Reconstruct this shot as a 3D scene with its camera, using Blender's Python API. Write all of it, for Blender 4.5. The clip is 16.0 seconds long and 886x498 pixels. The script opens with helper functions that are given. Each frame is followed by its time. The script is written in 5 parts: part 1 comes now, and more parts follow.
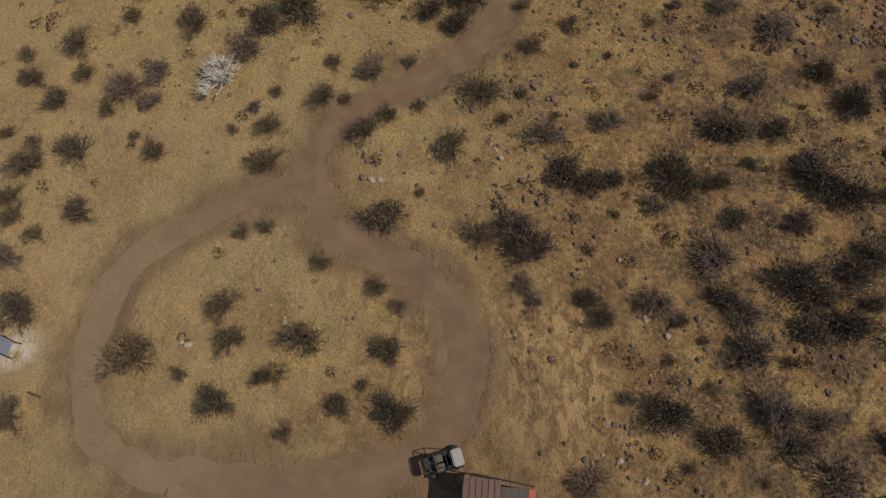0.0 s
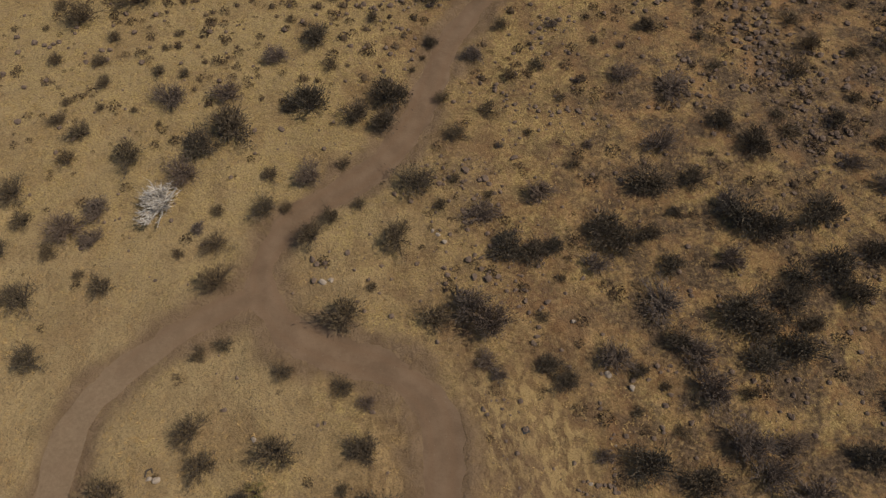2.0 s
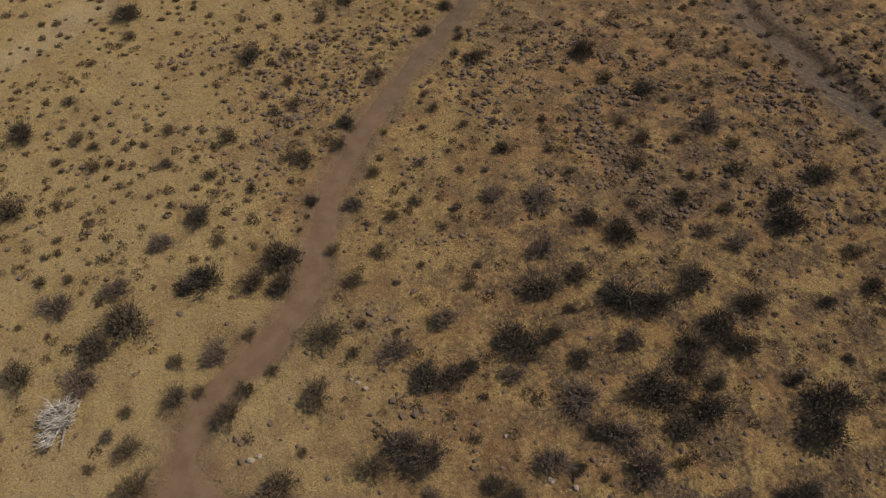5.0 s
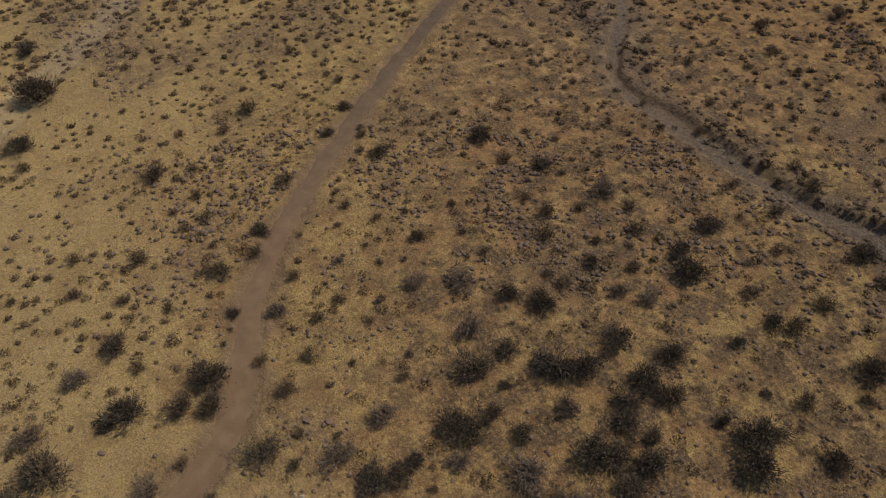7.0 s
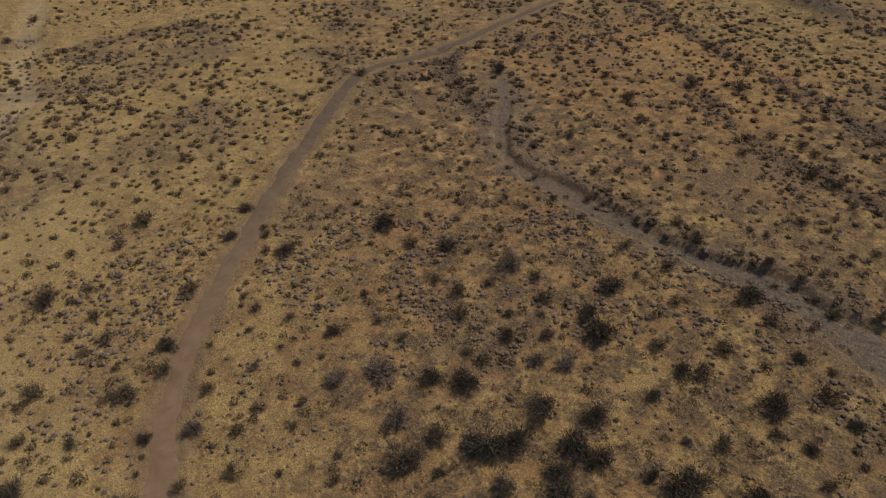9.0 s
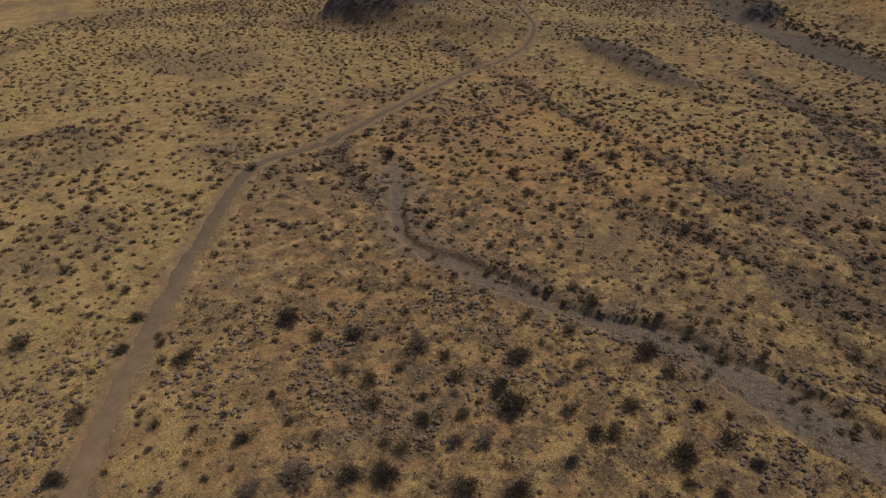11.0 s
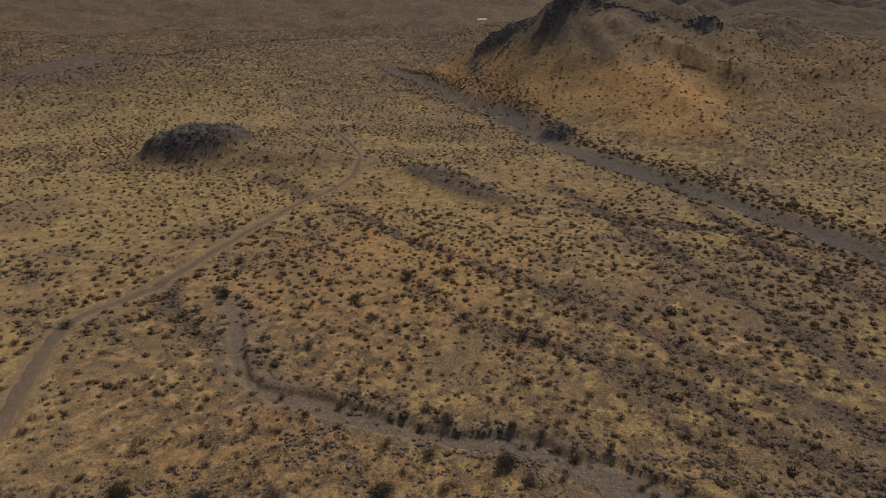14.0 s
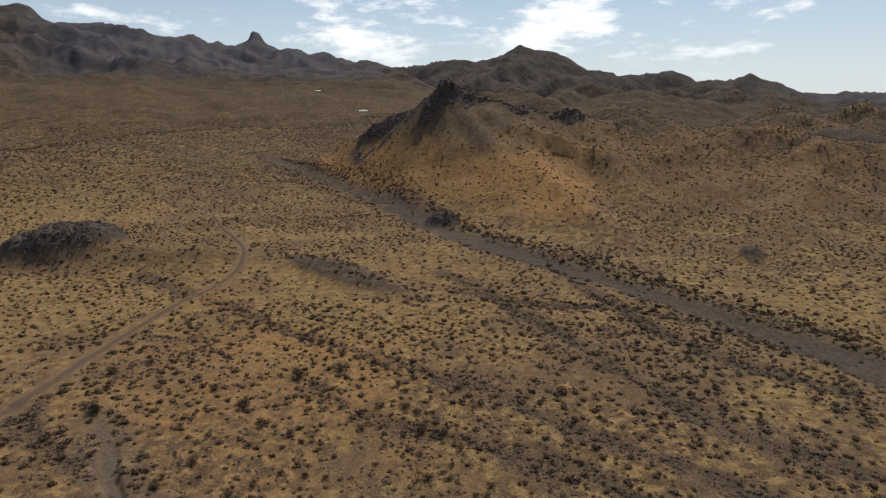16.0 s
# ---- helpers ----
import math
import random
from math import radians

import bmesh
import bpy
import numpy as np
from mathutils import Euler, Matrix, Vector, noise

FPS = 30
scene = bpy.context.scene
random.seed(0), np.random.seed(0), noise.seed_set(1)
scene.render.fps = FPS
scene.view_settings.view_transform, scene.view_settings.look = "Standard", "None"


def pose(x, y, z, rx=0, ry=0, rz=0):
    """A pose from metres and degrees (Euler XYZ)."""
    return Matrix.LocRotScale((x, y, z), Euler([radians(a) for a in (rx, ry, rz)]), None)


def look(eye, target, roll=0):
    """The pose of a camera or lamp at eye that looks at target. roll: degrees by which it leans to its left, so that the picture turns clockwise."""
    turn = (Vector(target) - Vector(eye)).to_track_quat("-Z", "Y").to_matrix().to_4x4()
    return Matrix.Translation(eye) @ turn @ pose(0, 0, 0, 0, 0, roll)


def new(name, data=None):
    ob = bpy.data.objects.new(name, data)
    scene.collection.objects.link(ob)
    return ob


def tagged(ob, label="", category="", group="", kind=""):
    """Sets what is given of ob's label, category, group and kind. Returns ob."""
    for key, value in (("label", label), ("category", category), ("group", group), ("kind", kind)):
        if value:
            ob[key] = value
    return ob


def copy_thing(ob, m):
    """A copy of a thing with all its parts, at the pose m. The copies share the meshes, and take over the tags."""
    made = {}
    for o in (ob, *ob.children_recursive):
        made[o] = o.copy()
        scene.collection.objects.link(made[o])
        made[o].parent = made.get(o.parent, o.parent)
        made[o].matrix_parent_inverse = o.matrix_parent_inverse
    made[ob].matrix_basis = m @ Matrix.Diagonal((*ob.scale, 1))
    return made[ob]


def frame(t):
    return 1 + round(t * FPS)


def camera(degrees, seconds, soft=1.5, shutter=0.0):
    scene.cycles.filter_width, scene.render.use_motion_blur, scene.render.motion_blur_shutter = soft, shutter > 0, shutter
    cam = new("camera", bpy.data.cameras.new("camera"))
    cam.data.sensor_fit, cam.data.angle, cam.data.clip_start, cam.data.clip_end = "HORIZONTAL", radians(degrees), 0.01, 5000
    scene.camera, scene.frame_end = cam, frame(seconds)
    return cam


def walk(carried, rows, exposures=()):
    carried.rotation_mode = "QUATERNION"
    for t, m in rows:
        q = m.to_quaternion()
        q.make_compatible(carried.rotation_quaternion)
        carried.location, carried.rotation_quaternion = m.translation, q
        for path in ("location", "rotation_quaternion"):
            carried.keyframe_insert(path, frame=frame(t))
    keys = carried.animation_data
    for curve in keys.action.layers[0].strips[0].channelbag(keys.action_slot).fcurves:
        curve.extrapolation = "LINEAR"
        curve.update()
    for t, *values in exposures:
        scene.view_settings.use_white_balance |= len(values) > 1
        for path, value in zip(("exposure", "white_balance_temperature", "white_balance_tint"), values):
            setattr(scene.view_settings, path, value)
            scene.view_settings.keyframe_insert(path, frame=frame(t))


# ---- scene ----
cam = camera(69.4, 16.0, soft=1.3)
PATH = [
    (0, (0.0, 0.0, 43.0), (-0.058, 0.707, 41.13), -0.1),
    (0.5, (0.053, -0.049, 43.257), (0.023, 0.718, 41.411), -0.1),
    (1, (0.095, -0.079, 43.558), (0.099, 0.747, 41.736), -0.1),
    (1.5, (0.128, -0.092, 43.893), (0.169, 0.79, 42.099), -0.1),
    (2, (0.152, -0.092, 44.256), (0.237, 0.843, 42.49), -0.1),
    (2.5, (0.17, -0.082, 44.639), (0.303, 0.903, 42.903), -0.1),
    (3, (0.183, -0.065, 45.035), (0.368, 0.966, 43.331), -0.1),
    (3.5, (0.192, -0.043, 45.439), (0.434, 1.03, 43.769), -0.1),
    (4, (0.197, -0.019, 45.847), (0.5, 1.093, 44.212), -0.1),
    (4.5, (0.201, 0.006, 46.252), (0.569, 1.151, 44.654), -0.1),
    (5, (0.204, 0.029, 46.651), (0.639, 1.202, 45.091), -0.2),
    (5.5, (0.206, 0.049, 47.042), (0.712, 1.246, 45.521), -0.2),
    (6, (0.209, 0.065, 47.42), (0.787, 1.279, 45.94), -0.2),
    (6.5, (0.213, 0.075, 47.785), (0.865, 1.302, 46.347), -0.2),
    (7, (0.217, 0.08, 48.135), (0.946, 1.314, 46.739), -0.2),
    (7.5, (0.223, 0.078, 48.468), (1.029, 1.313, 47.117), -0.2),
    (8, (0.23, 0.069, 48.785), (1.114, 1.3, 47.479), -0.2),
    (8.5, (0.239, 0.054, 49.085), (1.202, 1.274, 47.826), -0.2),
    (9, (0.25, 0.032, 49.371), (1.29, 1.236, 48.159), -0.2),
    (9.5, (0.261, 0.005, 49.644), (1.379, 1.187, 48.48), -0.2),
    (10, (0.274, -0.028, 49.905), (1.468, 1.127, 48.791), -0.2),
    (10.5, (0.286, -0.065, 50.158), (1.555, 1.057, 49.095), -0.2),
    (11, (0.299, -0.104, 50.407), (1.641, 0.979, 49.395), -0.2),
    (11.5, (0.311, -0.145, 50.655), (1.724, 0.895, 49.695), -0.2),
    (12, (0.321, -0.184, 50.907), (1.803, 0.807, 50.001), -0.2),
    (12.5, (0.329, -0.221, 51.169), (1.876, 0.717, 50.317), -0.2),
    (13, (0.333, -0.253, 51.446), (1.943, 0.627, 50.65), -0.2),
    (13.5, (0.333, -0.277, 51.746), (2.001, 0.541, 51.006), -0.2),
    (14, (0.326, -0.291, 52.075), (2.049, 0.461, 51.393), -0.2),
    (14.5, (0.312, -0.291, 52.441), (2.086, 0.391, 51.819), -0.2),
    (15, (0.289, -0.273, 52.853), (2.11, 0.334, 52.292), -0.2),
    (15.5, (0.255, -0.235, 53.319), (2.118, 0.295, 52.821), -0.2),
    (16, (0.209, -0.173, 53.85), (2.109, 0.277, 53.416), -0.3),
]
walk(cam, [(t, look(eye, target, roll)) for t, eye, target, roll in PATH],
     exposures=[(0, -0.50), (3, -0.56), (6, -0.52), (9, -0.48), (12, -0.44), (16, -0.40)])

# ---- world and light ----
SUN_AZ, SUN_EL = radians(97), radians(52)
sun_way = Vector((math.sin(SUN_AZ) * math.cos(SUN_EL), math.cos(SUN_AZ) * math.cos(SUN_EL), math.sin(SUN_EL)))

sun_data = bpy.data.lights.new("sun", "SUN")
sun_data.energy, sun_data.angle, sun_data.color = 4.7, radians(0.55), (1.0, 0.91, 0.765)
sun = new("sun", sun_data)
sun.matrix_world = look((0, 0, 200), Vector((0, 0, 200)) - sun_way)

world = bpy.data.worlds.new("desert_sky")
scene.world = world
world.use_nodes = True
wn, wl = world.node_tree.nodes, world.node_tree.links
wn.clear()
sky = wn.new("ShaderNodeTexSky")
sky.sky_type, sky.sun_disc = "NISHITA", False
sky.sun_elevation, sky.sun_rotation = SUN_EL, SUN_AZ
sky.altitude, sky.air_density, sky.dust_density, sky.ozone_density = 900, 1.0, 0.35, 1.2
# a thin field of fair-weather clouds over the whole sky
co = wn.new("ShaderNodeTexCoord")
stretch = wn.new("ShaderNodeMapping")
stretch.inputs["Scale"].default_value = (3.4, 3.4, 11.0)
stretch.inputs["Rotation"].default_value = (0, 0, radians(-13))
stretch.inputs["Location"].default_value = (0.35, 1.1, 0.2)
puff = wn.new("ShaderNodeTexNoise")
puff.inputs["Scale"].default_value, puff.inputs["Detail"].default_value = 1.7, 9.0
puff.inputs["Roughness"].default_value = 0.62
edge = wn.new("ShaderNodeMapRange")
edge.inputs["From Min"].default_value, edge.inputs["From Max"].default_value = 0.55, 0.68
edge.interpolation_type = "SMOOTHSTEP"
split = wn.new("ShaderNodeSeparateXYZ")
low = wn.new("ShaderNodeMapRange")
low.inputs["From Min"].default_value, low.inputs["From Max"].default_value = 0.02, 0.09
cover = wn.new("ShaderNodeMath")
cover.operation = "MULTIPLY"
veil = wn.new("ShaderNodeMix")
veil.data_type = "RGBA"
veil.inputs["B"].default_value = (13.0, 13.3, 13.6, 1)
back = wn.new("ShaderNodeBackground")
back.inputs["Strength"].default_value = 0.106
wout = wn.new("ShaderNodeOutputWorld")
wl.new(co.outputs["Generated"], stretch.inputs["Vector"])
wl.new(co.outputs["Generated"], split.inputs["Vector"])
wl.new(stretch.outputs["Vector"], puff.inputs["Vector"])
toward = wn.new("ShaderNodeVectorMath")
toward.operation = "DOT_PRODUCT"
toward.inputs[1].default_value = Vector((0.97, 0.19, 0.13)).normalized()
bank = wn.new("ShaderNodeMapRange")
bank.inputs["From Min"].default_value, bank.inputs["From Max"].default_value = 0.88, 0.99
bank.inputs["To Min"].default_value, bank.inputs["To Max"].default_value = 0.0, 0.085
thick = wn.new("ShaderNodeMath")
wl.new(co.outputs["Generated"], toward.inputs[0])
wl.new(toward.outputs["Value"], bank.inputs["Value"])
wl.new(puff.outputs["Fac"], thick.inputs[0])
wl.new(bank.outputs["Result"], thick.inputs[1])
wl.new(thick.outputs["Value"], edge.inputs["Value"])
wl.new(split.outputs["Z"], low.inputs["Value"])
wl.new(edge.outputs["Result"], cover.inputs[0])
wl.new(low.outputs["Result"], cover.inputs[1])
wl.new(cover.outputs["Value"], veil.inputs["Factor"])
haze = wn.new("ShaderNodeMix")
haze.data_type = "RGBA"
haze.inputs["B"].default_value = (8.3, 9.2, 10.0, 1)
haze_low = wn.new("ShaderNodeMapRange")
haze_low.inputs["From Min"].default_value, haze_low.inputs["From Max"].default_value = -0.02, 0.26
haze_low.inputs["To Min"].default_value, haze_low.inputs["To Max"].default_value = 0.85, 0.0
wl.new(split.outputs["Z"], haze_low.inputs["Value"])
wl.new(haze_low.outputs["Result"], haze.inputs["Factor"])
wl.new(sky.outputs["Color"], haze.inputs["A"])
wl.new(haze.outputs["Result"], veil.inputs["A"])
wl.new(veil.outputs["Result"], back.inputs["Color"])
wl.new(back.outputs["Background"], wout.inputs["Surface"])


# ---- materials ----
class Nodes:
    """A short way to write a node material."""

    def __init__(self, name, rough=0.9, metal=0.0, specular=0.25):
        self.mat = bpy.data.materials.new(name)
        self.mat.use_nodes = True
        self.n, self.l = self.mat.node_tree.nodes, self.mat.node_tree.links
        self.bsdf = self.n["Principled BSDF"]
        self.bsdf.inputs["Roughness"].default_value = rough
        self.bsdf.inputs["Metallic"].default_value = metal
        self.bsdf.inputs["Diffuse Roughness"].default_value = 0.2 if rough > 0.75 else 0.0
        self.bsdf.inputs["Specular IOR Level"].default_value = specular
        self.place = self.n.new("ShaderNodeTexCoord").outputs["Object"]

    def put(self, value, socket):
        if hasattr(value, "is_linked"):
            self.l.new(value, socket)
        elif isinstance(value, tuple):
            socket.default_value = (*value, 1) if len(value) == 3 else value
        else:
            socket.default_value = value

    def noise(self, scale, detail=3.0, rough=0.55, where=None):
        t = self.n.new("ShaderNodeTexNoise")
        t.inputs["Scale"].default_value, t.inputs["Detail"].default_value = scale, detail
        t.inputs["Roughness"].default_value = rough
        self.l.new(where or self.place, t.inputs["Vector"])
        return t.outputs["Fac"]

    def cells(self, scale, randomness=1.0, where=None):
        t = self.n.new("ShaderNodeTexVoronoi")
        t.inputs["Scale"].default_value, t.inputs["Randomness"].default_value = scale, randomness
        self.l.new(where or self.place, t.inputs["Vector"])
        return t.outputs["Distance"]

    def squeeze(self, sx, sy, sz, turn=0.0):
        t = self.n.new("ShaderNodeMapping")
        t.inputs["Scale"].default_value = (sx, sy, sz)
        t.inputs["Rotation"].default_value = (0, 0, turn)
        self.l.new(self.place, t.inputs["Vector"])
        return t.outputs["Vector"]

    def span(self, value, a, b, lo=0.0, hi=1.0):
        t = self.n.new("ShaderNodeMapRange")
        t.interpolation_type = "SMOOTHSTEP"
        for key, v in (("From Min", a), ("From Max", b), ("To Min", lo), ("To Max", hi)):
            t.inputs[key].default_value = v
        self.l.new(value, t.inputs["Value"])
        return t.outputs["Result"]

    def math(self, how, a, b):
        t = self.n.new("ShaderNodeMath")
        t.operation = how
        self.put(a, t.inputs[0]), self.put(b, t.inputs[1])
        return t.outputs["Value"]

    def mix(self, fac, a, b, how="MIX"):
        t = self.n.new("ShaderNodeMix")
        t.data_type, t.blend_type = "RGBA", how
        self.put(fac, t.inputs["Factor"]), self.put(a, t.inputs["A"]), self.put(b, t.inputs["B"])
        return t.outputs["Result"]

    def attribute(self, name):
        t = self.n.new("ShaderNodeAttribute")
        t.attribute_name = name
        return t.outputs["Fac"]

    def chance(self):
        return self.n.new("ShaderNodeObjectInfo").outputs["Random"]

    def island(self):
        return self.n.new("ShaderNodeNewGeometry").outputs["Random Per Island"]

    def done(self, colour, bump=None, depth=0.05, strength=0.6):
        self.put(colour, self.bsdf.inputs["Base Color"])
        if bump is not None:
            t = self.n.new("ShaderNodeBump")
            t.inputs["Strength"].default_value, t.inputs["Distance"].default_value = strength, depth
            self.l.new(bump, t.inputs["Height"])
            self.l.new(t.outputs["Normal"], self.bsdf.inputs["Normal"])
        return self.mat


def ground_material():
    m = Nodes("desert_ground", 0.96, specular=0.08)
    # pale soil, golden dry grass, reddish earth: patches at several sizes
    patch = m.noise(0.22, 6, 0.68)
    tuft = m.noise(1.7, 6, 0.70)
    streak = m.noise(5.5, 5, 0.75)
    soil = m.mix(m.span(m.noise(0.45, 7, 0.72), 0.40, 0.60), (0.172, 0.100, 0.046), (0.430, 0.278, 0.130))
    soil = m.mix(m.math("MULTIPLY", m.attribute("sand"), m.span(m.noise(0.7, 6, 0.7), 0.34, 0.6, 0.35, 1)), soil, (0.362, 0.255, 0.128))
    gold = m.mix(m.span(streak, 0.36, 0.66), (0.205, 0.136, 0.052), (0.540, 0.385, 0.155))
    lush = m.span(m.math("ADD", m.math("ADD", patch, m.math("MULTIPLY", m.attribute("plain"), 0.07)), m.math("MULTIPLY", m.attribute("grass"), 0.42)), 0.58, 0.78)
    dry = m.math("MULTIPLY", lush, m.span(tuft, 0.38, 0.54))
    colour = m.mix(dry, soil, gold)
    colour = m.mix(m.math("MULTIPLY", m.attribute("sand"), m.span(m.noise(0.5, 6, 0.7), 0.30, 0.6, 0.10, 0.60)), colour, (0.368, 0.268, 0.136))
    bare = m.span(m.noise(0.17, 7, 0.74), 0.49, 0.59)
    bare = m.math("MULTIPLY", bare, m.math("SUBTRACT", 1.0, m.math("MULTIPLY", m.attribute("plain"), 0.45)))
    colour = m.mix(m.math("MULTIPLY", bare, m.math("SUBTRACT", 0.8, m.math("MULTIPLY", m.attribute("sand"), 0.5))), colour, (0.205, 0.118, 0.060))
    red = m.math("MULTIPLY", m.attribute("red"), m.span(m.noise(0.35, 7, 0.74), 0.34, 0.60))
    colour = m.mix(m.math("MULTIPLY", red, 0.75), colour, (0.300, 0.158, 0.074))
    # ground that has more gravel in it than soil; eastward its dark colour also stands for backlit shade
    grit_and_shade = m.mix(m.span(m.noise(2.6, 6, 0.75), 0.36, 0.64), (0.061, 0.041, 0.026), (0.182, 0.122, 0.073))
    gritty = m.math("MULTIPLY", m.attribute("grit_and_shade"), m.span(m.noise(0.33, 7, 0.74), 0.42, 0.58, 0.05, 1))
    colour = m.mix(m.math("MULTIPLY", gritty, 0.88), colour, grit_and_shade)
    # fine litter and small stones
    litter = m.math("MULTIPLY", m.span(m.noise(8.0, 5, 0.78), 0.52, 0.64), m.math("SUBTRACT", 0.62, m.math("MULTIPLY", m.attribute("plain"), 0.27)))
    colour = m.mix(litter, colour, (0.090, 0.060, 0.036))
    pebble = m.math("MULTIPLY", m.span(m.cells(3.6), 0.10, 0.26, 1, 0), m.span(m.noise(0.55, 4, 0.65), 0.44, 0.58))
    colour = m.mix(m.math("MULTIPLY", pebble, 0.8), colour, m.mix(m.noise(14.0, 2), (0.060, 0.044, 0.036), (0.190, 0.140, 0.105)))
    # gravelly and rocky stretches; the shade on the hill's right flank is coloured with them
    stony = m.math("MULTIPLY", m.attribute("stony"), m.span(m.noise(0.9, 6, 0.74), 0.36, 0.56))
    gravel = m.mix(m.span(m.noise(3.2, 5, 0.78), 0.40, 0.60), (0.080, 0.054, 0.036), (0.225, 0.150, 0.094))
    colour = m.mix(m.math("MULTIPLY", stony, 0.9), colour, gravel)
    fleck = m.math("MULTIPLY", m.span(m.noise(2.9, 5, 0.66), 0.53, 0.60), m.span(m.noise(0.4, 4, 0.6), 0.38, 0.56))
    fleck = m.math("MULTIPLY", fleck, m.math("SUBTRACT", 0.34, m.math("MULTIPLY", m.attribute("track"), 0.25)))
    colour = m.mix(fleck, colour, (0.480, 0.325, 0.145))
    # clumps of low scrub, too far off to stand singly
    clump = m.math("MULTIPLY", m.span(m.cells(0.30), 0.24, 0.62, 1, 0), m.span(m.noise(0.035, 6, 0.7), 0.30, 0.52))
    broad = m.math("MULTIPLY", m.span(m.cells(0.075), 0.25, 0.60, 1, 0), m.span(m.noise(0.02, 6, 0.7), 0.40, 0.56))
    clump = m.math("MAXIMUM", clump, m.math("MULTIPLY", broad, 0.8))
    clump = m.math("MULTIPLY", clump, m.attribute("distant"))
    clump = m.math("MAXIMUM", clump, m.math("MULTIPLY", m.math("MULTIPLY", m.span(m.noise(0.16, 9, 0.82), 0.50, 0.58), m.attribute("distant")), 0.9))
    colour = m.mix(m.math("MULTIPLY", clump, 0.88), colour, (0.046, 0.035, 0.026))
    band = m.math("MULTIPLY", m.attribute("gully"), m.span(m.noise(0.5, 6, 0.74), 0.34, 0.54, 0.25, 1))
    colour = m.mix(m.math("MULTIPLY", band, 0.72), colour, m.mix(m.span(m.noise(2.4, 5, 0.76), 0.4, 0.62), (0.046, 0.034, 0.026), (0.160, 0.118, 0.084)))
    # beds of the washes
    bed = m.mix(m.span(m.noise(1.8, 6, 0.74), 0.32, 0.68), (0.096, 0.074, 0.058), (0.185, 0.143, 0.109))
    colour = m.mix(m.math("MULTIPLY", m.attribute("wash"), m.span(m.noise(0.6, 5, 0.7), 0.25, 0.5, 0.55, 1)), colour, bed)
    cobble = m.mix(m.span(m.noise(0.9, 7, 0.76), 0.34, 0.66), (0.056, 0.044, 0.035), (0.135, 0.105, 0.083))
    colour = m.mix(m.math("MULTIPLY", m.attribute("cobbly"), 0.92), colour, cobble)
    straw = m.math("MULTIPLY", m.attribute("straw"), m.span(m.noise(1.5, 4, 0.6, m.squeeze(1.0, 0.55, 1.0, 0.35)), 0.47, 0.56))
    colour = m.mix(m.math("MULTIPLY", m.attribute("straw"), 0.55), colour, (0.205, 0.128, 0.066))
    colour = m.mix(m.math("MULTIPLY", straw, 0.75), colour, (0.500, 0.345, 0.150))
    # packed earth round the track
    packed = m.mix(m.span(m.noise(0.8, 5, 0.65), 0.3, 0.7), (0.168, 0.108, 0.062), (0.240, 0.160, 0.095))
    colour = m.mix(m.math("MULTIPLY", m.attribute("track"), m.span(m.noise(1.6, 6, 0.72), 0.28, 0.52, 0.55, 1)), colour, packed)
    # pale caliche
    colour = m.mix(m.math("MULTIPLY", m.attribute("pale"), m.span(m.noise(1.2, 5, 0.65), 0.3, 0.55)), colour, (0.56, 0.49, 0.39))
    # straw-coloured grass on orange soil
    amber = m.mix(m.span(m.noise(0.6, 7, 0.72), 0.36, 0.64), (0.255, 0.132, 0.052), (0.490, 0.268, 0.100))
    colour = m.mix(m.math("MULTIPLY", m.attribute("amber"), m.span(m.noise(0.28, 7, 0.74), 0.36, 0.56, 0.35, 1)), colour, amber)
    # dark volcanic rock, and the rock of the ranges
    crag = m.mix(m.span(m.noise(0.45, 8, 0.7), 0.32, 0.68), (0.034, 0.028, 0.026), (0.150, 0.118, 0.100))
    colour = m.mix(m.math("MULTIPLY", m.attribute("crag"), m.span(m.noise(0.3, 6, 0.7), 0.22, 0.42)), colour, crag)
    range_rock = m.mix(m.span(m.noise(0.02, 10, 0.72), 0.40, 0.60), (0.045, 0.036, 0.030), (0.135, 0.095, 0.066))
    # haze of distance, painted into the rock as a blue-grey colour
    hazed_rock = m.mix(m.span(m.noise(0.009, 8, 0.66), 0.38, 0.62), (0.068, 0.064, 0.074), (0.118, 0.108, 0.116))
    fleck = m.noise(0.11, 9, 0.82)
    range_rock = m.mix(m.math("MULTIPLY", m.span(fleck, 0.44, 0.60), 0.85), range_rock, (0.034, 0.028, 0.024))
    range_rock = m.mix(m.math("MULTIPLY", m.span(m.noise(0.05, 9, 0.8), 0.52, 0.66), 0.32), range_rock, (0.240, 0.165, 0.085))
    range_rock = m.mix(m.attribute("hazed"), range_rock, hazed_rock)
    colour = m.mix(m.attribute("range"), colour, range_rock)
    relief = m.math("ADD", m.math("MULTIPLY", tuft, 1.0), m.math("MULTIPLY", streak, 0.55))
    relief = m.math("ADD", relief, m.math("MULTIPLY", m.noise(0.25, 6, 0.7), 2.5))
    relief = m.math("ADD", relief, m.math("MULTIPLY", m.math("MULTIPLY", m.noise(0.018, 9, 0.68), m.attribute("range")), 38.0))
    return m.done(colour, relief, 0.30, 0.85)


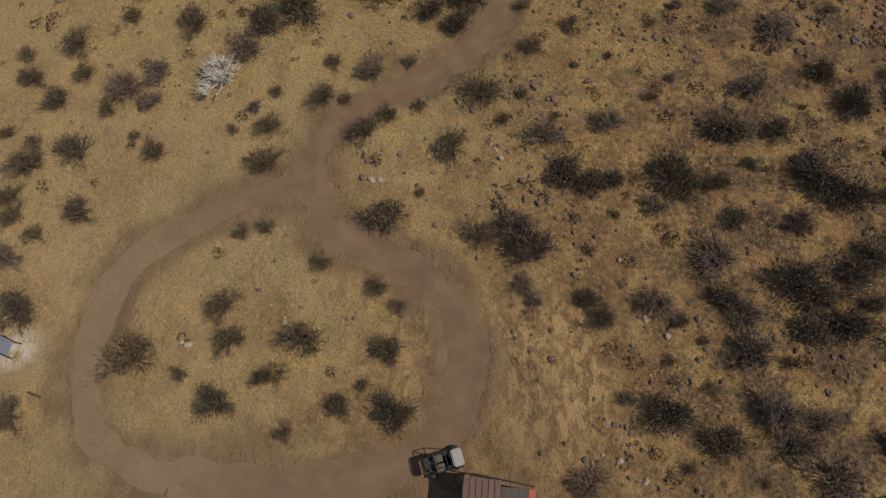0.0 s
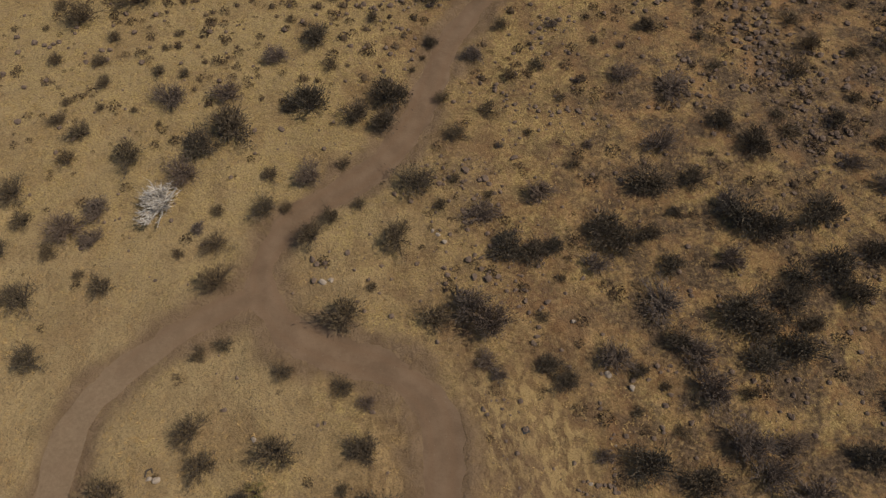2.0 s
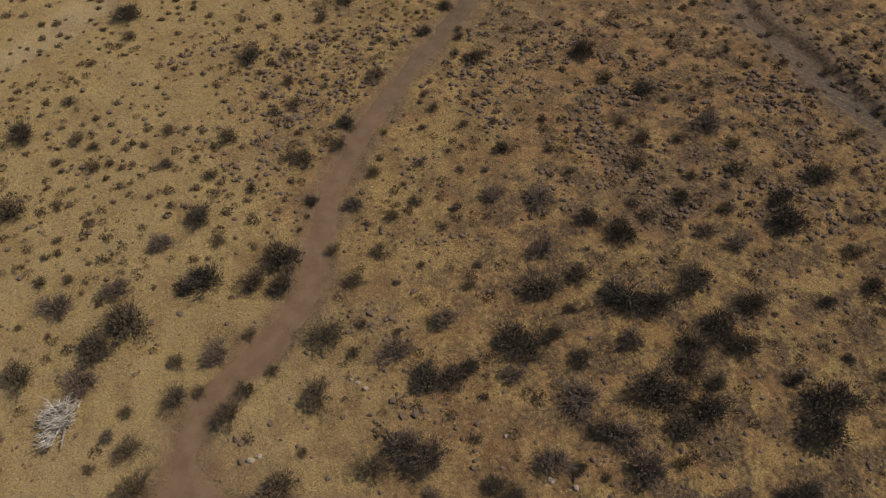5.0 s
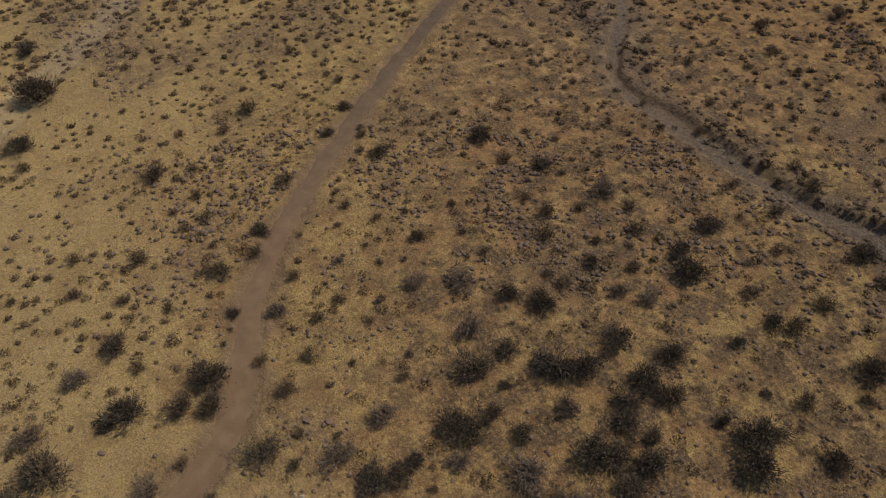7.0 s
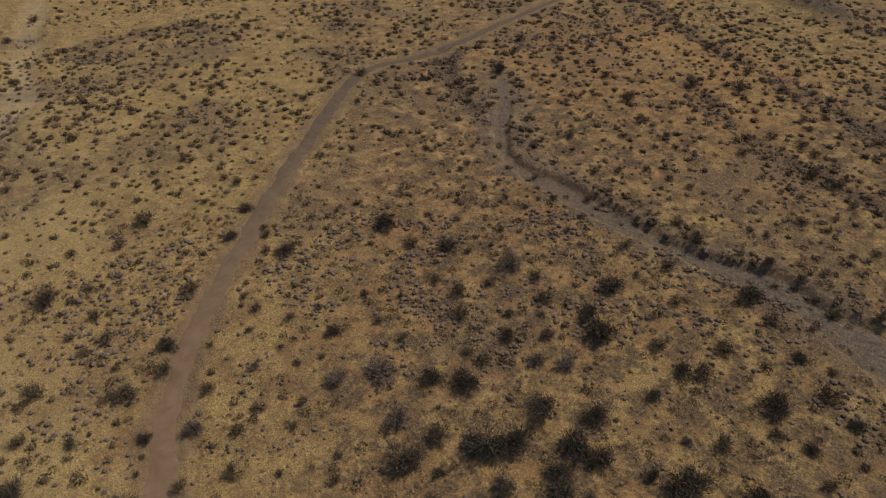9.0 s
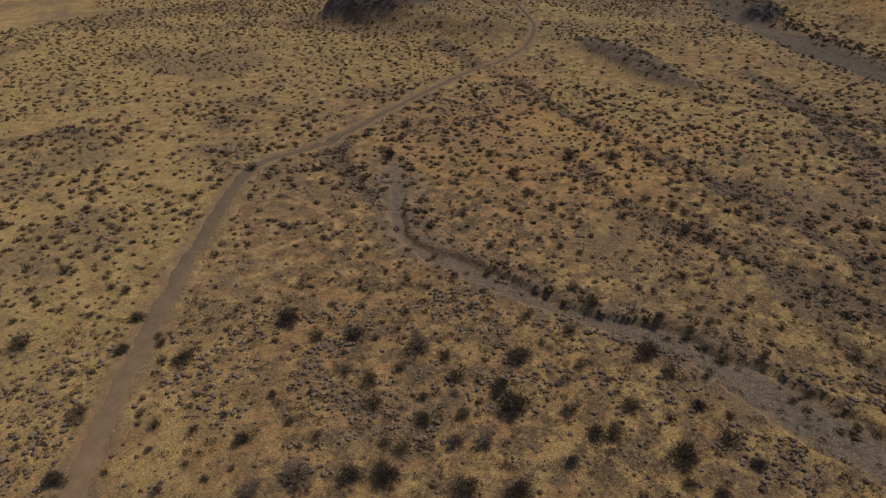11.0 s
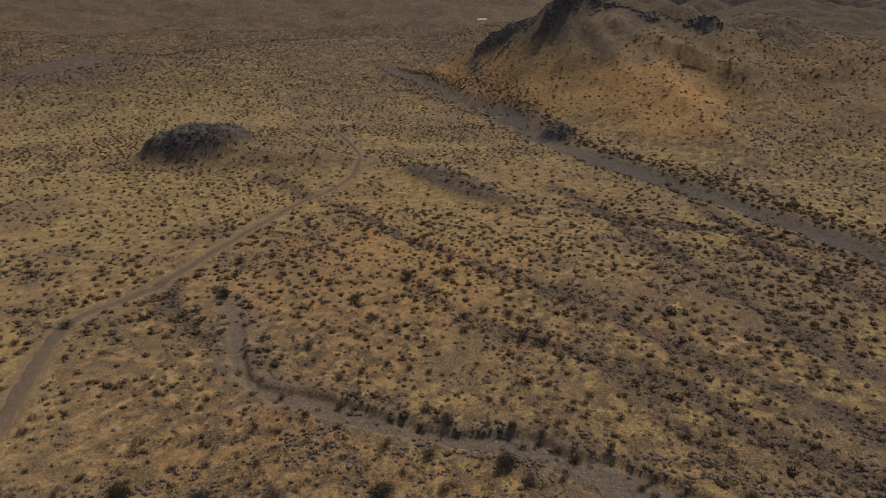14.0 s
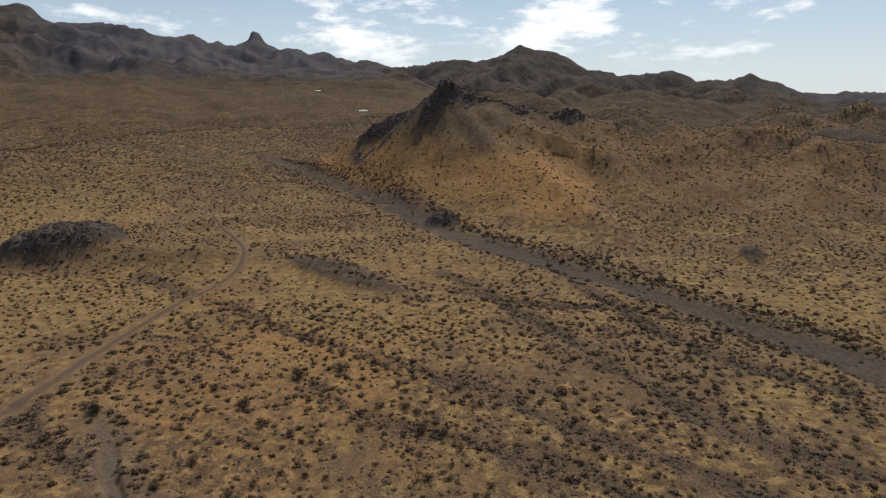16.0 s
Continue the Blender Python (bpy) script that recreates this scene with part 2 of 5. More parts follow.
def road_material():
    m = Nodes("packed_earth_road", 0.93, specular=0.15)
    colour = m.mix(m.span(m.noise(0.5, 5, 0.6), 0.3, 0.7), (0.152, 0.098, 0.059), (0.210, 0.138, 0.085))
    grey = m.mix(m.span(m.noise(1.2, 5, 0.7), 0.3, 0.7), (0.088, 0.062, 0.042), (0.140, 0.100, 0.066))
    colour = m.mix(m.attribute("gravelly"), colour, grey)
    rut = m.math("MULTIPLY", m.attribute("rut"), m.math("SUBTRACT", 1.0, m.attribute("gravelly")))
    colour = m.mix(m.math("MULTIPLY", rut, 0.55), colour, (0.180, 0.110, 0.064))
    colour = m.mix(m.math("MULTIPLY", m.span(m.noise(7.0, 4, 0.75), 0.55, 0.7), 0.5), colour, (0.115, 0.074, 0.048))
    colour = m.mix(m.math("MULTIPLY", m.span(m.cells(3.0), 0.05, 0.13, 1, 0), 0.6), colour, (0.26, 0.19, 0.135))
    dusty = m.math("MULTIPLY", m.attribute("dusty"), m.span(m.noise(0.6, 6, 0.7), 0.25, 0.6, 0.45, 1))
    colour = m.mix(dusty, colour, m.mix(m.span(m.noise(5.0, 5, 0.7), 0.3, 0.7), (0.190, 0.131, 0.080), (0.255, 0.180, 0.111)))
    return m.done(colour, m.noise(4.0, 5, 0.7), 0.06, 0.5)


def leaf_material(name, dark, light, rough=0.8):
    """Leaves and twigs; each plant has its own tone, and so has each leaf."""
    m = Nodes(name, rough, specular=0.15)
    colour = m.mix(m.island(), dark, light)
    colour = m.mix(m.math("MULTIPLY", m.chance(), 0.55), colour, tuple(0.5 * (a + b) * s for a, b, s in zip(dark, light, (1.35, 1.15, 0.95))))
    m.done(colour)
    return m.mat


def scrub_material(name):
    m = Nodes(name, 0.85, specular=0.12)
    tone = m.attribute("tone")
    colour = m.mix(m.span(tone, 0.0, 0.55), (0.047, 0.032, 0.019), (0.094, 0.063, 0.037))
    colour = m.mix(m.span(tone, 0.55, 1.0), colour, (0.150, 0.102, 0.058))
    colour = m.mix(m.math("MULTIPLY", m.island(), 0.4), colour, (0.115, 0.079, 0.047))
    return m.done(colour)


def rock_material(name, dark, light):
    m = Nodes(name, 0.95, specular=0.06)
    colour = m.mix(m.span(m.noise(3.0, 6, 0.7), 0.3, 0.7), dark, light)
    colour = m.mix(m.math("MULTIPLY", m.island(), 0.5), colour, tuple(0.8 * v for v in light))
    colour = m.mix(m.math("MULTIPLY", m.span(m.noise(11.0, 3), 0.55, 0.7), 0.5), colour, (0.20, 0.14, 0.095))
    return m.done(colour, m.noise(9.0, 5, 0.7), 0.03, 0.7)


def plain_material(name, colour, rough=0.6, metal=0.0, grime=0.35, scale=6.0):
    m = Nodes(name, rough, metal, 0.4)
    worn = m.mix(m.math("MULTIPLY", m.span(m.noise(scale, 5, 0.65), 0.42, 0.72), grime), colour, (0.24, 0.18, 0.12))
    return m.done(worn, m.noise(scale * 3, 3), 0.004, 0.3)


GROUND = ground_material()
ROAD = road_material()
OLIVE_LEAF = leaf_material("olive_brown_leaves", (0.064, 0.049, 0.030), (0.185, 0.140, 0.085))
BROWN_LEAF = leaf_material("dry_brown_leaves", (0.082, 0.058, 0.036), (0.215, 0.155, 0.095))
DARK_LEAF = leaf_material("dark_green_leaves", (0.046, 0.038, 0.027), (0.138, 0.110, 0.078))
GREY_LEAF = leaf_material("grey_brown_twigs", (0.072, 0.055, 0.043), (0.205, 0.158, 0.125))
YELLOW_LEAF = leaf_material("yellow_green_leaves", (0.110, 0.095, 0.035), (0.240, 0.200, 0.080))
BLEACHED = leaf_material("bleached_twigs", (0.330, 0.285, 0.235), (0.640, 0.580, 0.510))
BARK = leaf_material("dark_bark", (0.050, 0.040, 0.032), (0.115, 0.092, 0.074))
SCRUB = scrub_material("desert_scrub")
STONE = rock_material("brown_stone", (0.078, 0.054, 0.041), (0.240, 0.170, 0.124))
PALE_STONE = rock_material("pale_stone", (0.260, 0.200, 0.150), (0.480, 0.390, 0.300))
CRAG = rock_material("dark_crag", (0.050, 0.041, 0.036), (0.200, 0.158, 0.132))
GRASS = leaf_material("dry_grass", (0.260, 0.170, 0.070), (0.480, 0.330, 0.150))


# ---- shape of the land ----
def lattice(ix, iy, seed):
    h = (ix.astype(np.int64) * 374761393 + iy.astype(np.int64) * 668265263 + seed * 982451653) & 0x7FFFFFFF
    h = ((h ^ (h >> 13)) * 1274126177) & 0x7FFFFFFF
    return ((h ^ (h >> 16)) & 0xFFFF) / 65535.0


def value_noise(x, y, seed):
    ix, iy = np.floor(x), np.floor(y)
    u, v = x - ix, y - iy
    u, v = u * u * u * (u * (6 * u - 15) + 10), v * v * v * (v * (6 * v - 15) + 10)
    a, b = lattice(ix, iy, seed), lattice(ix + 1, iy, seed)
    c, d = lattice(ix, iy + 1, seed), lattice(ix + 1, iy + 1, seed)
    return (a + (b - a) * u) * (1 - v) + (c + (d - c) * u) * v


def fbm(x, y, size, octaves=4, seed=0, gain=0.5):
    """Noise about 0, of range about -1 to 1, with features of that size."""
    total, amp, norm = 0.0, 1.0, 0.0
    for n in range(octaves):
        k = 2.03**n / size
        cs, sn = math.cos(0.7 * n), math.sin(0.7 * n)
        total = total + amp * (2 * value_noise((x * cs - y * sn) * k, (x * sn + y * cs) * k, seed + 17 * n) - 1)
        norm, amp = norm + amp, amp * gain
    return total / norm * 1.5


def slope_noise(x, y, seed):
    """Gradient noise, about -0.7 to 0.7."""
    ix, iy = np.floor(x), np.floor(y)
    u, v = x - ix, y - iy
    su, sv = u * u * u * (u * (6 * u - 15) + 10), v * v * v * (v * (6 * v - 15) + 10)

    def corner(dx, dy):
        a = 6.2832 * lattice(ix + dx, iy + dy, seed)
        return np.cos(a) * (u - dx) + np.sin(a) * (v - dy)

    low = corner(0, 0) + (corner(1, 0) - corner(0, 0)) * su
    high = corner(0, 1) + (corner(1, 1) - corner(0, 1)) * su
    return low + (high - low) * sv


def ridged(x, y, size, octaves=4, seed=0):
    """Sharp crests and branching ravines, 0 to about 1."""
    total, amp, norm, weight = 0.0, 1.0, 0.0, 1.0
    for n in range(octaves):
        k = 2.07**n / size
        cs, sn = math.cos(0.9 * n), math.sin(0.9 * n)
        v = np.clip(1 - np.abs(slope_noise((x * cs - y * sn) * k, (x * sn + y * cs) * k, seed + 31 * n)) * 2.0, 0, 1)
        total = total + amp * v * weight
        weight = 0.35 + 0.65 * v
        norm, amp = norm + amp, amp * 0.5
    return total / norm


def step(v, a, b):
    t = np.clip((v - a) / (b - a), 0, 1)
    return t * t * (3 - 2 * t)


def smooth_line(points, gap):
    """A curve through the points, with a point about every gap metres."""
    p = np.array(points, float)
    p = np.vstack([2 * p[0] - p[1], p, 2 * p[-1] - p[-2]])
    out = []
    for i in range(1, len(p) - 2):
        count = max(2, int(np.linalg.norm(p[i + 1] - p[i]) / gap))
        for t in np.arange(count) / count:
            out.append(0.5 * (2 * p[i] + (p[i + 1] - p[i - 1]) * t + (2 * p[i - 1] - 5 * p[i] + 4 * p[i + 1] - p[i + 2]) * t**2
                              + (3 * p[i] - p[i - 1] - 3 * p[i + 1] + p[i + 2]) * t**3))
    out.append(p[-2])
    return np.array(out)


def distance_to(x, y, line, reach):
    """Distance to a curve, its running share and its side; far points get a large distance."""
    shape, x, y = np.shape(x), np.ravel(x), np.ravel(y)
    best, share = np.full(x.size, 1e6), np.zeros(x.size)
    lo, hi = line.min(0) - reach, line.max(0) + reach
    near = np.flatnonzero((x > lo[0]) & (x < hi[0]) & (y > lo[1]) & (y < hi[1]))
    px, py = x[near], y[near]
    b, s = np.full(near.size, 1e6), np.zeros(near.size)
    for i in range(len(line) - 1):
        a, d = line[i], line[i + 1] - line[i]
        t = np.clip(((px - a[0]) * d[0] + (py - a[1]) * d[1]) / (d @ d + 1e-9), 0, 1)
        q = np.hypot(px - a[0] - t * d[0], py - a[1] - t * d[1])
        take = q < b
        b[take], s[take] = q[take], (i + t[take]) / (len(line) - 1)
    best[near], share[near] = b, s
    return best.reshape(shape), share.reshape(shape)


MAIN_ROAD = [(-17.3, -0.9), (-10.1, -0.4), (-4.9, 0.6), (-1.8, 2.1), (0.0, 4.2), (0.6, 6.4), (0.8, 9.1), (0.3, 11.4), (-1.2, 13.1), (-3.8, 14.6),
             (-6.8, 15.9), (-9.4, 17.6), (-11.0, 19.8), (-11.7, 22.7), (-10.8, 25.3), (-8.6, 27.8), (-5.5, 29.7), (-2.2, 32.0), (0.4, 35.4),
             (2.4, 39.5), (4.0, 43.8), (6.3, 47.4), (10.0, 52.6), (15.0, 58.0), (21.3, 64.5), (29.5, 72.2), (40.3, 82.0), (54.5, 93.5),
             (65.0, 101.5), (73.5, 104.6), (84.0, 103.0), (96.0, 103.8), (112.0, 107.0), (130.0, 109.8), (152.0, 112.2), (173.0, 112.3),
             (197.0, 118.8), (222.0, 133.5), (252.5, 161.0), (284.0, 186.0)]
LOOP_ROAD = [(-11.5, 20.6), (-14.5, 19.9), (-17.5, 18.3), (-20.5, 16.2), (-22.8, 13.7), (-24.3, 11.1), (-24.8, 7.8), (-24.5, 4.8), (-23.5, 2.6),
             (-21.3, 0.7), (-17.3, -0.9)]
WASH = [(88, 84), (80, 75), (70.6, 66.5), (65.4, 58.5), (65.6, 51), (65.3, 43.5), (65.2, 34.5), (66, 27), (68, 18), (66.6, 9.5), (64.8, 2), (62.3, -8),
        (59, -22), (57, -40)]
BROAD_WASH = [(560, 300), (470, 215), (400, 158), (333, 105), (285, 72), (251, 40), (215, 5), (188, -20), (166, -40), (145, -60), (115, -85), (80, -120)]
MAIN_LINE, LOOP_LINE = smooth_line(MAIN_ROAD, 1.2), smooth_line(LOOP_ROAD, 1.2)
WASH_LINE, BROAD_LINE = smooth_line(WASH, 3.0), smooth_line(BROAD_WASH, 12.0)
# small drainages, lined with stones and brush
GULLIES = [smooth_line(g, 4.0) for g in ([(172, 140), (152, 98), (134.5, 67), (129.9, 54), (124.9, 43), (119.3, 28.7), (115, 17.4), (106, 7.9), (99.5, -2.9), (93.8, -14.6), (86, -28)],
                                         [(205, 50), (165, 18), (128, -8), (111, -21), (102.5, -32), (97, -44)],
                                         [(88, 101), (82, 94), (78, 86), (73, 77)], [(240, 20), (190, 0), (150, -22), (128, -48)],
                                         [(112, 58), (101, 40), (95.6, 28.4), (94.5, 18), (89, 8), (82.5, 1.8), (76.7, -3.5), (70, -11.2), (64, -22)],
                                         [(94, 6.8), (88.7, -2.1), (84.9, -7.1), (81, -14), (76, -26)],
                                         [(182, 40), (173, 12.3), (173.5, -6), (169.7, -20), (165, -29), (150, -48)])]
# the sandy bed north of the track
SAND_WASH = smooth_line([(48, 232), (33.7, 200), (24.6, 174.5), (19, 156), (14, 137), (6, 122), (-2, 112), (-9.7, 102), (-14.7, 93.6), (-21.2, 86.4), (-34, 76)], 3.0)
# the crest of the rocky hill: place and height
CREST = [(548, 243, 17), (521, 205, 32), (475, 154, 46), (448, 124, 55), (436, 111, 58), (428, 100, 60.5), (425, 84, 61), (424, 73, 57), (426, 58, 53), (430, 42, 48),
         (436, 18, 40), (440, -15, 29), (436, -45, 13), (425, -80, 8)]
# spurs that run down from it towards the broad wash
SPURS = [[(427, 52, 47), (352, 31, 24), (305, 12, 15), (280, -4, 8), (256, -19, 1)], [(436, 18, 39), (404, -2, 29), (370, -12, 18), (342, -21, 8)],
         [(500, -60, 27), (440, -62, 23), (388, -65, 17), (321, -40, 10), (283, -24, 2)], [(470, -150, 22), (425, -122, 19), (355, -110, 14), (318, -86, 9), (262, -58, 2)],
         [(428, 100, 66), (414, 110, 40), (388, 112, 16), (368, 112, 4)], [(428, 100, 66), (384, 64, 37), (345, 42, 18), (298, 22, 3)],
         [(560, -110, 24), (520, -190, 20), (440, -215, 13), (370, -190, 6), (310, -150, 1)]]
# the skyline: azimuth from north and height of the ranges above the eye, in degrees
SKYLINE_NORTH = [(20, 4.0), (34, 5.8), (41, 6.8), (43.6, 7.2), (44.6, 7.39), (45.3, 7.33), (46.1, 6.54), (46.7, 6.19), (48, 6.26), (49.5, 6.42), (51, 6.33), (52.6, 6.07),
                 (54.2, 5.46), (55.2, 5.54), (56.2, 5.87), (56.8, 5.59), (57.5, 5.09), (58.2, 5.37), (58.8, 4.99), (59.9, 5.1), (60.6, 5.5), (60.9, 6.1), (61.5, 5.98),
                 (61.9, 5.28), (63, 4.72), (64.4, 4.92), (65.3, 4.52), (66.6, 4.67), (67.9, 4.09), (69.1, 3.77), (70.3, 4.05), (72.4, 3.31)]
SKYLINE_EAST = [(74.1, 3.49), (77.5, 3.99), (79.7, 3.84), (80.9, 3.96), (82.4, 4.64), (83.4, 5.13), (84.5, 4.7), (85.7, 4.68), (87.1, 4.11), (89, 3.07), (90.2, 2.91),
                (90.9, 2.76), (91.6, 2.52), (92.7, 2.64), (94.5, 2.6), (95.8, 2.89), (96.7, 2.56), (97.8, 1.92), (99.1, 2.07), (100.1, 1.96), (101.7, 2.53), (102.5, 2.08),
                (104, 1.71), (105, 1.1), (106.5, 0.87), (108.3, 0.96), (110.7, 0.88), (116, 1.2), (124, 1.8), (140, 2.0)]
SKYLINE = SKYLINE_NORTH + SKYLINE_EAST
SKY_AZ, SKY_EL = np.array(SKYLINE).T
SKY_SOFT = np.array([np.average(SKY_EL, weights=np.exp(-(((SKY_AZ - a) / 4.0) ** 2))) for a in SKY_AZ])


hill_rng = np.random.default_rng(77)
FAR_HILLS = []
for _ in range(64):
    side = hill_rng.uniform() < 0.68
    h_az = hill_rng.uniform(70, 122) if side else hill_rng.uniform(30, 70)
    h_far = hill_rng.uniform(780, 2300) if side else hill_rng.uniform(1350, 2500)
    h_el = np.interp(h_az, SKY_AZ, SKY_SOFT) * hill_rng.uniform(0.05, 0.52) - 1.6 * (2300 - h_far) / 1500
    h_el = h_el if h_az < 102 else min(h_el, 0.1)
    h_top = 54 + math.tan(radians(h_el)) * h_far
    FAR_HILLS.append((h_far * math.sin(radians(h_az)), h_far * math.cos(radians(h_az)), h_top, h_far * hill_rng.uniform(0.07, 0.15), hill_rng.uniform(0.35, 0.75),
                      hill_rng.uniform(0, 180)))


def bump(x, y, cx, cy, rx, ry, turn, height, power=1.4):
    c, s = math.cos(radians(turn)), math.sin(radians(turn))
    u, v = ((x - cx) * c + (y - cy) * s) / rx, (-(x - cx) * s + (y - cy) * c) / ry
    return height * np.exp(-((u * u + v * v) ** power))


def only(mask, make, x, y):
    """Values of make(x, y) where the mask holds, and 0 elsewhere."""
    out = np.zeros(x.shape)
    out[mask] = make(x[mask], y[mask])
    return out


def land(x, y):
    """Height of the ground and the shares of its kinds, for arrays of places."""
    x, y = np.asarray(x, float), np.asarray(y, float)
    r = np.hypot(x, y)
    az = np.degrees(np.arctan2(x, y))
    away = step(r, 120, 320)
    z = 0.16 * fbm(x, y, 5.0, 3, 3) + 0.35 * fbm(x, y, 38, 3, 5) * step(r, 10, 60) + 2.2 * fbm(x, y, 150, 4, 9) * away
    d_broad, _ = distance_to(x, y, BROAD_LINE, 60)
    d_wash, run = distance_to(x, y, WASH_LINE, 14)
    d_main, s_main = distance_to(x, y, MAIN_LINE, 8)
    d_loop, _ = distance_to(x, y, LOOP_LINE, 8)
    d_road = np.minimum(d_main, d_loop)
    gully = np.full(r.shape, 1e6)
    for g in GULLIES:
        gully = np.minimum(gully, distance_to(x, y, g, 14)[0])
    gully = gully + 1.5 * fbm(x, y, 9, 2, 61)

    # the hill and its spurs
    crest = np.array(CREST, float)
    d_crest, s_crest = distance_to(x, y, crest[:, :2], 330)
    top = np.interp(s_crest * (len(crest) - 1), np.arange(len(crest)), crest[:, 2])
    wobble = fbm(x, y, 30, 3, 21)
    peak = top - 0.40 * d_crest - 3 * (1 - np.exp(-d_crest / 10)) + 5 * wobble * step(d_crest, 3, 40)
    total = np.exp(np.clip(peak / 2.2, -30, 40))
    for spur in SPURS:
        line = np.array(spur, float)
        d_spur, s_spur = distance_to(x, y, line[:, :2], 260)
        ridge = np.interp(s_spur * (len(line) - 1), np.arange(len(line)), line[:, 2])
        total = total + np.exp(np.clip((ridge - (0.46 + 0.12 * wobble) * np.sqrt(d_spur**2 + 9) + 1.5) / 2.2, -30, 40))
    hill = 2.2 * np.log1p(total)
    hill = hill + step(hill, 4, 16) * only(hill > 4, lambda u, v: 1.4 * fbm(u, v, 11, 3, 25) + 3.6 * (ridged(u, v, 48, 3, 26) - 0.62), x, y)
    hill = hill * step((x - 251) * 0.643 - (y - 40) * 0.765, -8, 70)
    horn = bump(x, y, 428, 99, 7, 5, 60, 3.5, 1.8) + bump(x, y, 425, 82, 12, 6, 85, 2.6, 1.8) + bump(x, y, 434, 17, 10, 5, 80, 4.5, 1.8) + bump(x, y, 478, 158, 42, 10, 48, 5.0, 1.5)
    hill = hill + horn * (0.9 + 0.3 * fbm(x, y, 6, 3, 29))
    hill = np.where((d_crest < 300) | (hill > 2.5), hill, 0)
    # rolling hills beyond the broad wash
    beyond = step(x * 0.93 + y * -0.36 - 175 - 0.24 * np.abs(y), 90, 300) * step(az, 80, 92) * (1 - step(r, 1000, 1500))
    rolls = beyond * only(beyond > 0, lambda u, v: 1 + 17 * ridged(u, v, 150, 4, 27) ** 1.3 + 3.5 * fbm(u, v, 45, 3, 28), x, y)
    # dark dome, its low tail, the long low ridge, and a low rise in the north
    dome = bump(x, y, 192, 187, 19, 22, 20, 12.5, 3.2) * (0.86 + 0.28 * fbm(x, y, 9, 4, 33))
    tail = bump(x, y, 193, 146, 26, 12, 112, 6.5, 1.3)
    low_ridge = bump(x, y, 190, 79, 31, 7.0, 56, 4.6, 1.5) * (0.9 + 0.2 * fbm(x, y, 7, 3, 35))
    rise = bump(x, y, 318, 428, 85, 52, 30, 15, 1.3) + bump(x, y, 420, 400, 150, 110, 30, 22, 1.1) + bump(x, y, 640, 420, 150, 110, 10, 16, 1.2)
    mesa = bump(x, y, 687, -216, 85, 24, 70, 11, 2.0)
    knoll = bump(x, y, 292, 69, 11, 6.5, 40, 6.5, 1.8) + bump(x, y, 246, -57, 5.5, 4.5, 10, 4.6, 1.8)
    z = z + hill + rolls + dome + tail + low_ridge + rise + knoll + mesa
    # middle distance and the ranges
    middle = step(r, 560, 1200)
    right = step(az, 60, 84)
    swell = only(r > 620, lambda u, v: fbm(u, v, 420, 4, 41), x, y) * (7 + 5 * right)
    swell = swell + only(r > 620, lambda u, v: ridged(u, v, 230, 4, 45) ** 2, x, y) * (8 + 12 * right) + only(r > 620, lambda u, v: 2.0 * fbm(u, v, 55, 3, 46), x, y)
    z = z + middle * (2 + 0.008 * (r - 560)) + swell * step(r, 620 + 450 * (1 - right), 1700)
    fan = 1 - step(az, 70, 84)
    z = z + fan * (165 * step(r, 450, 3000) ** 1.15 + step(r, 560, 900) * only((r > 560) & (fan > 0), lambda u, v: 17 * ridged(u, v, 260, 5, 49) ** 2 + 5 * fbm(u, v, 70, 3, 52) - 4, x, y))
    some = np.flatnonzero(r.ravel() > 600)
    if some.size:
        fx, fy = x.ravel()[some], y.ravel()[some]
        heap = np.zeros(some.size)
        crumple = 0.42 + 0.90 * ridged(fx, fy, 210, 5, 44)
        for hx, hy, h_top, wide, flat, turn in FAR_HILLS:
            close = np.flatnonzero((np.abs(fx - hx) < 3.2 * wide) & (np.abs(fy - hy) < 3.2 * wide))
            heap[close] = np.maximum(heap[close], bump(fx[close], fy[close], hx, hy, wide, wide * flat, turn, h_top, 0.62) * crumple[close])
        z = z.ravel()
        z[some] += heap * (1 - 0.72 * fan.ravel()[some]) * step(r.ravel()[some], 600, 900) * (1 - 0.75 * step(r.ravel()[some], 2200, 3000))
        z = z.reshape(r.shape)
    some = np.flatnonzero(r.ravel() > 1700)
    if some.size:
        fx, fy = x.ravel()[some], y.ravel()[some]
        ravine = ridged(fx, fy, 330, 6, 47)
        f_az, f_r = az.ravel()[some], r.ravel()[some]
        ridge_r = 3050 + 170 * np.sin(f_az * 0.21) + 110 * np.sin(f_az * 0.53 + 1)
        soft_el, sharp_el = np.interp(f_az, SKY_AZ, SKY_SOFT), np.interp(f_az, SKY_AZ, SKY_EL)
        d_ridge = np.abs(f_r - ridge_r)
        crest_el = soft_el + (sharp_el - soft_el) * np.exp(-((d_ridge / 110) ** 2))
        tops = 54 + np.tan(np.radians(crest_el)) * ridge_r + 5 * fbm(fx, fy, 45, 3, 48) - 0.27 * d_ridge - 0.45 * np.minimum(d_ridge, 380) * (0.72 - ravine)
        z = z.ravel()
        rr = r.ravel()[some]
        z[some] = z[some] + np.maximum(0, tops - z[some]) * step(rr, 1750, 2500)
        z = z.reshape(r.shape)

    # washes: flat beds below steep banks
    edge_noise = fbm(x, y, 6.0, 3, 51)
    half = 1.7 + 0.7 * np.sin(run * 21) + 0.9 * step(run, 0.45, 0.75) + 0.7 * edge_noise
    half = 0.72 * half * (0.5 + 0.5 * step(run, 0.10, 0.22)) * (1 + 0.55 * step(run, 0.42, 0.62))
    bed = 1 - step(d_wash, half, half + 0.95)
    z = z - 0.9 * bed * step(run, 0.05, 0.2)
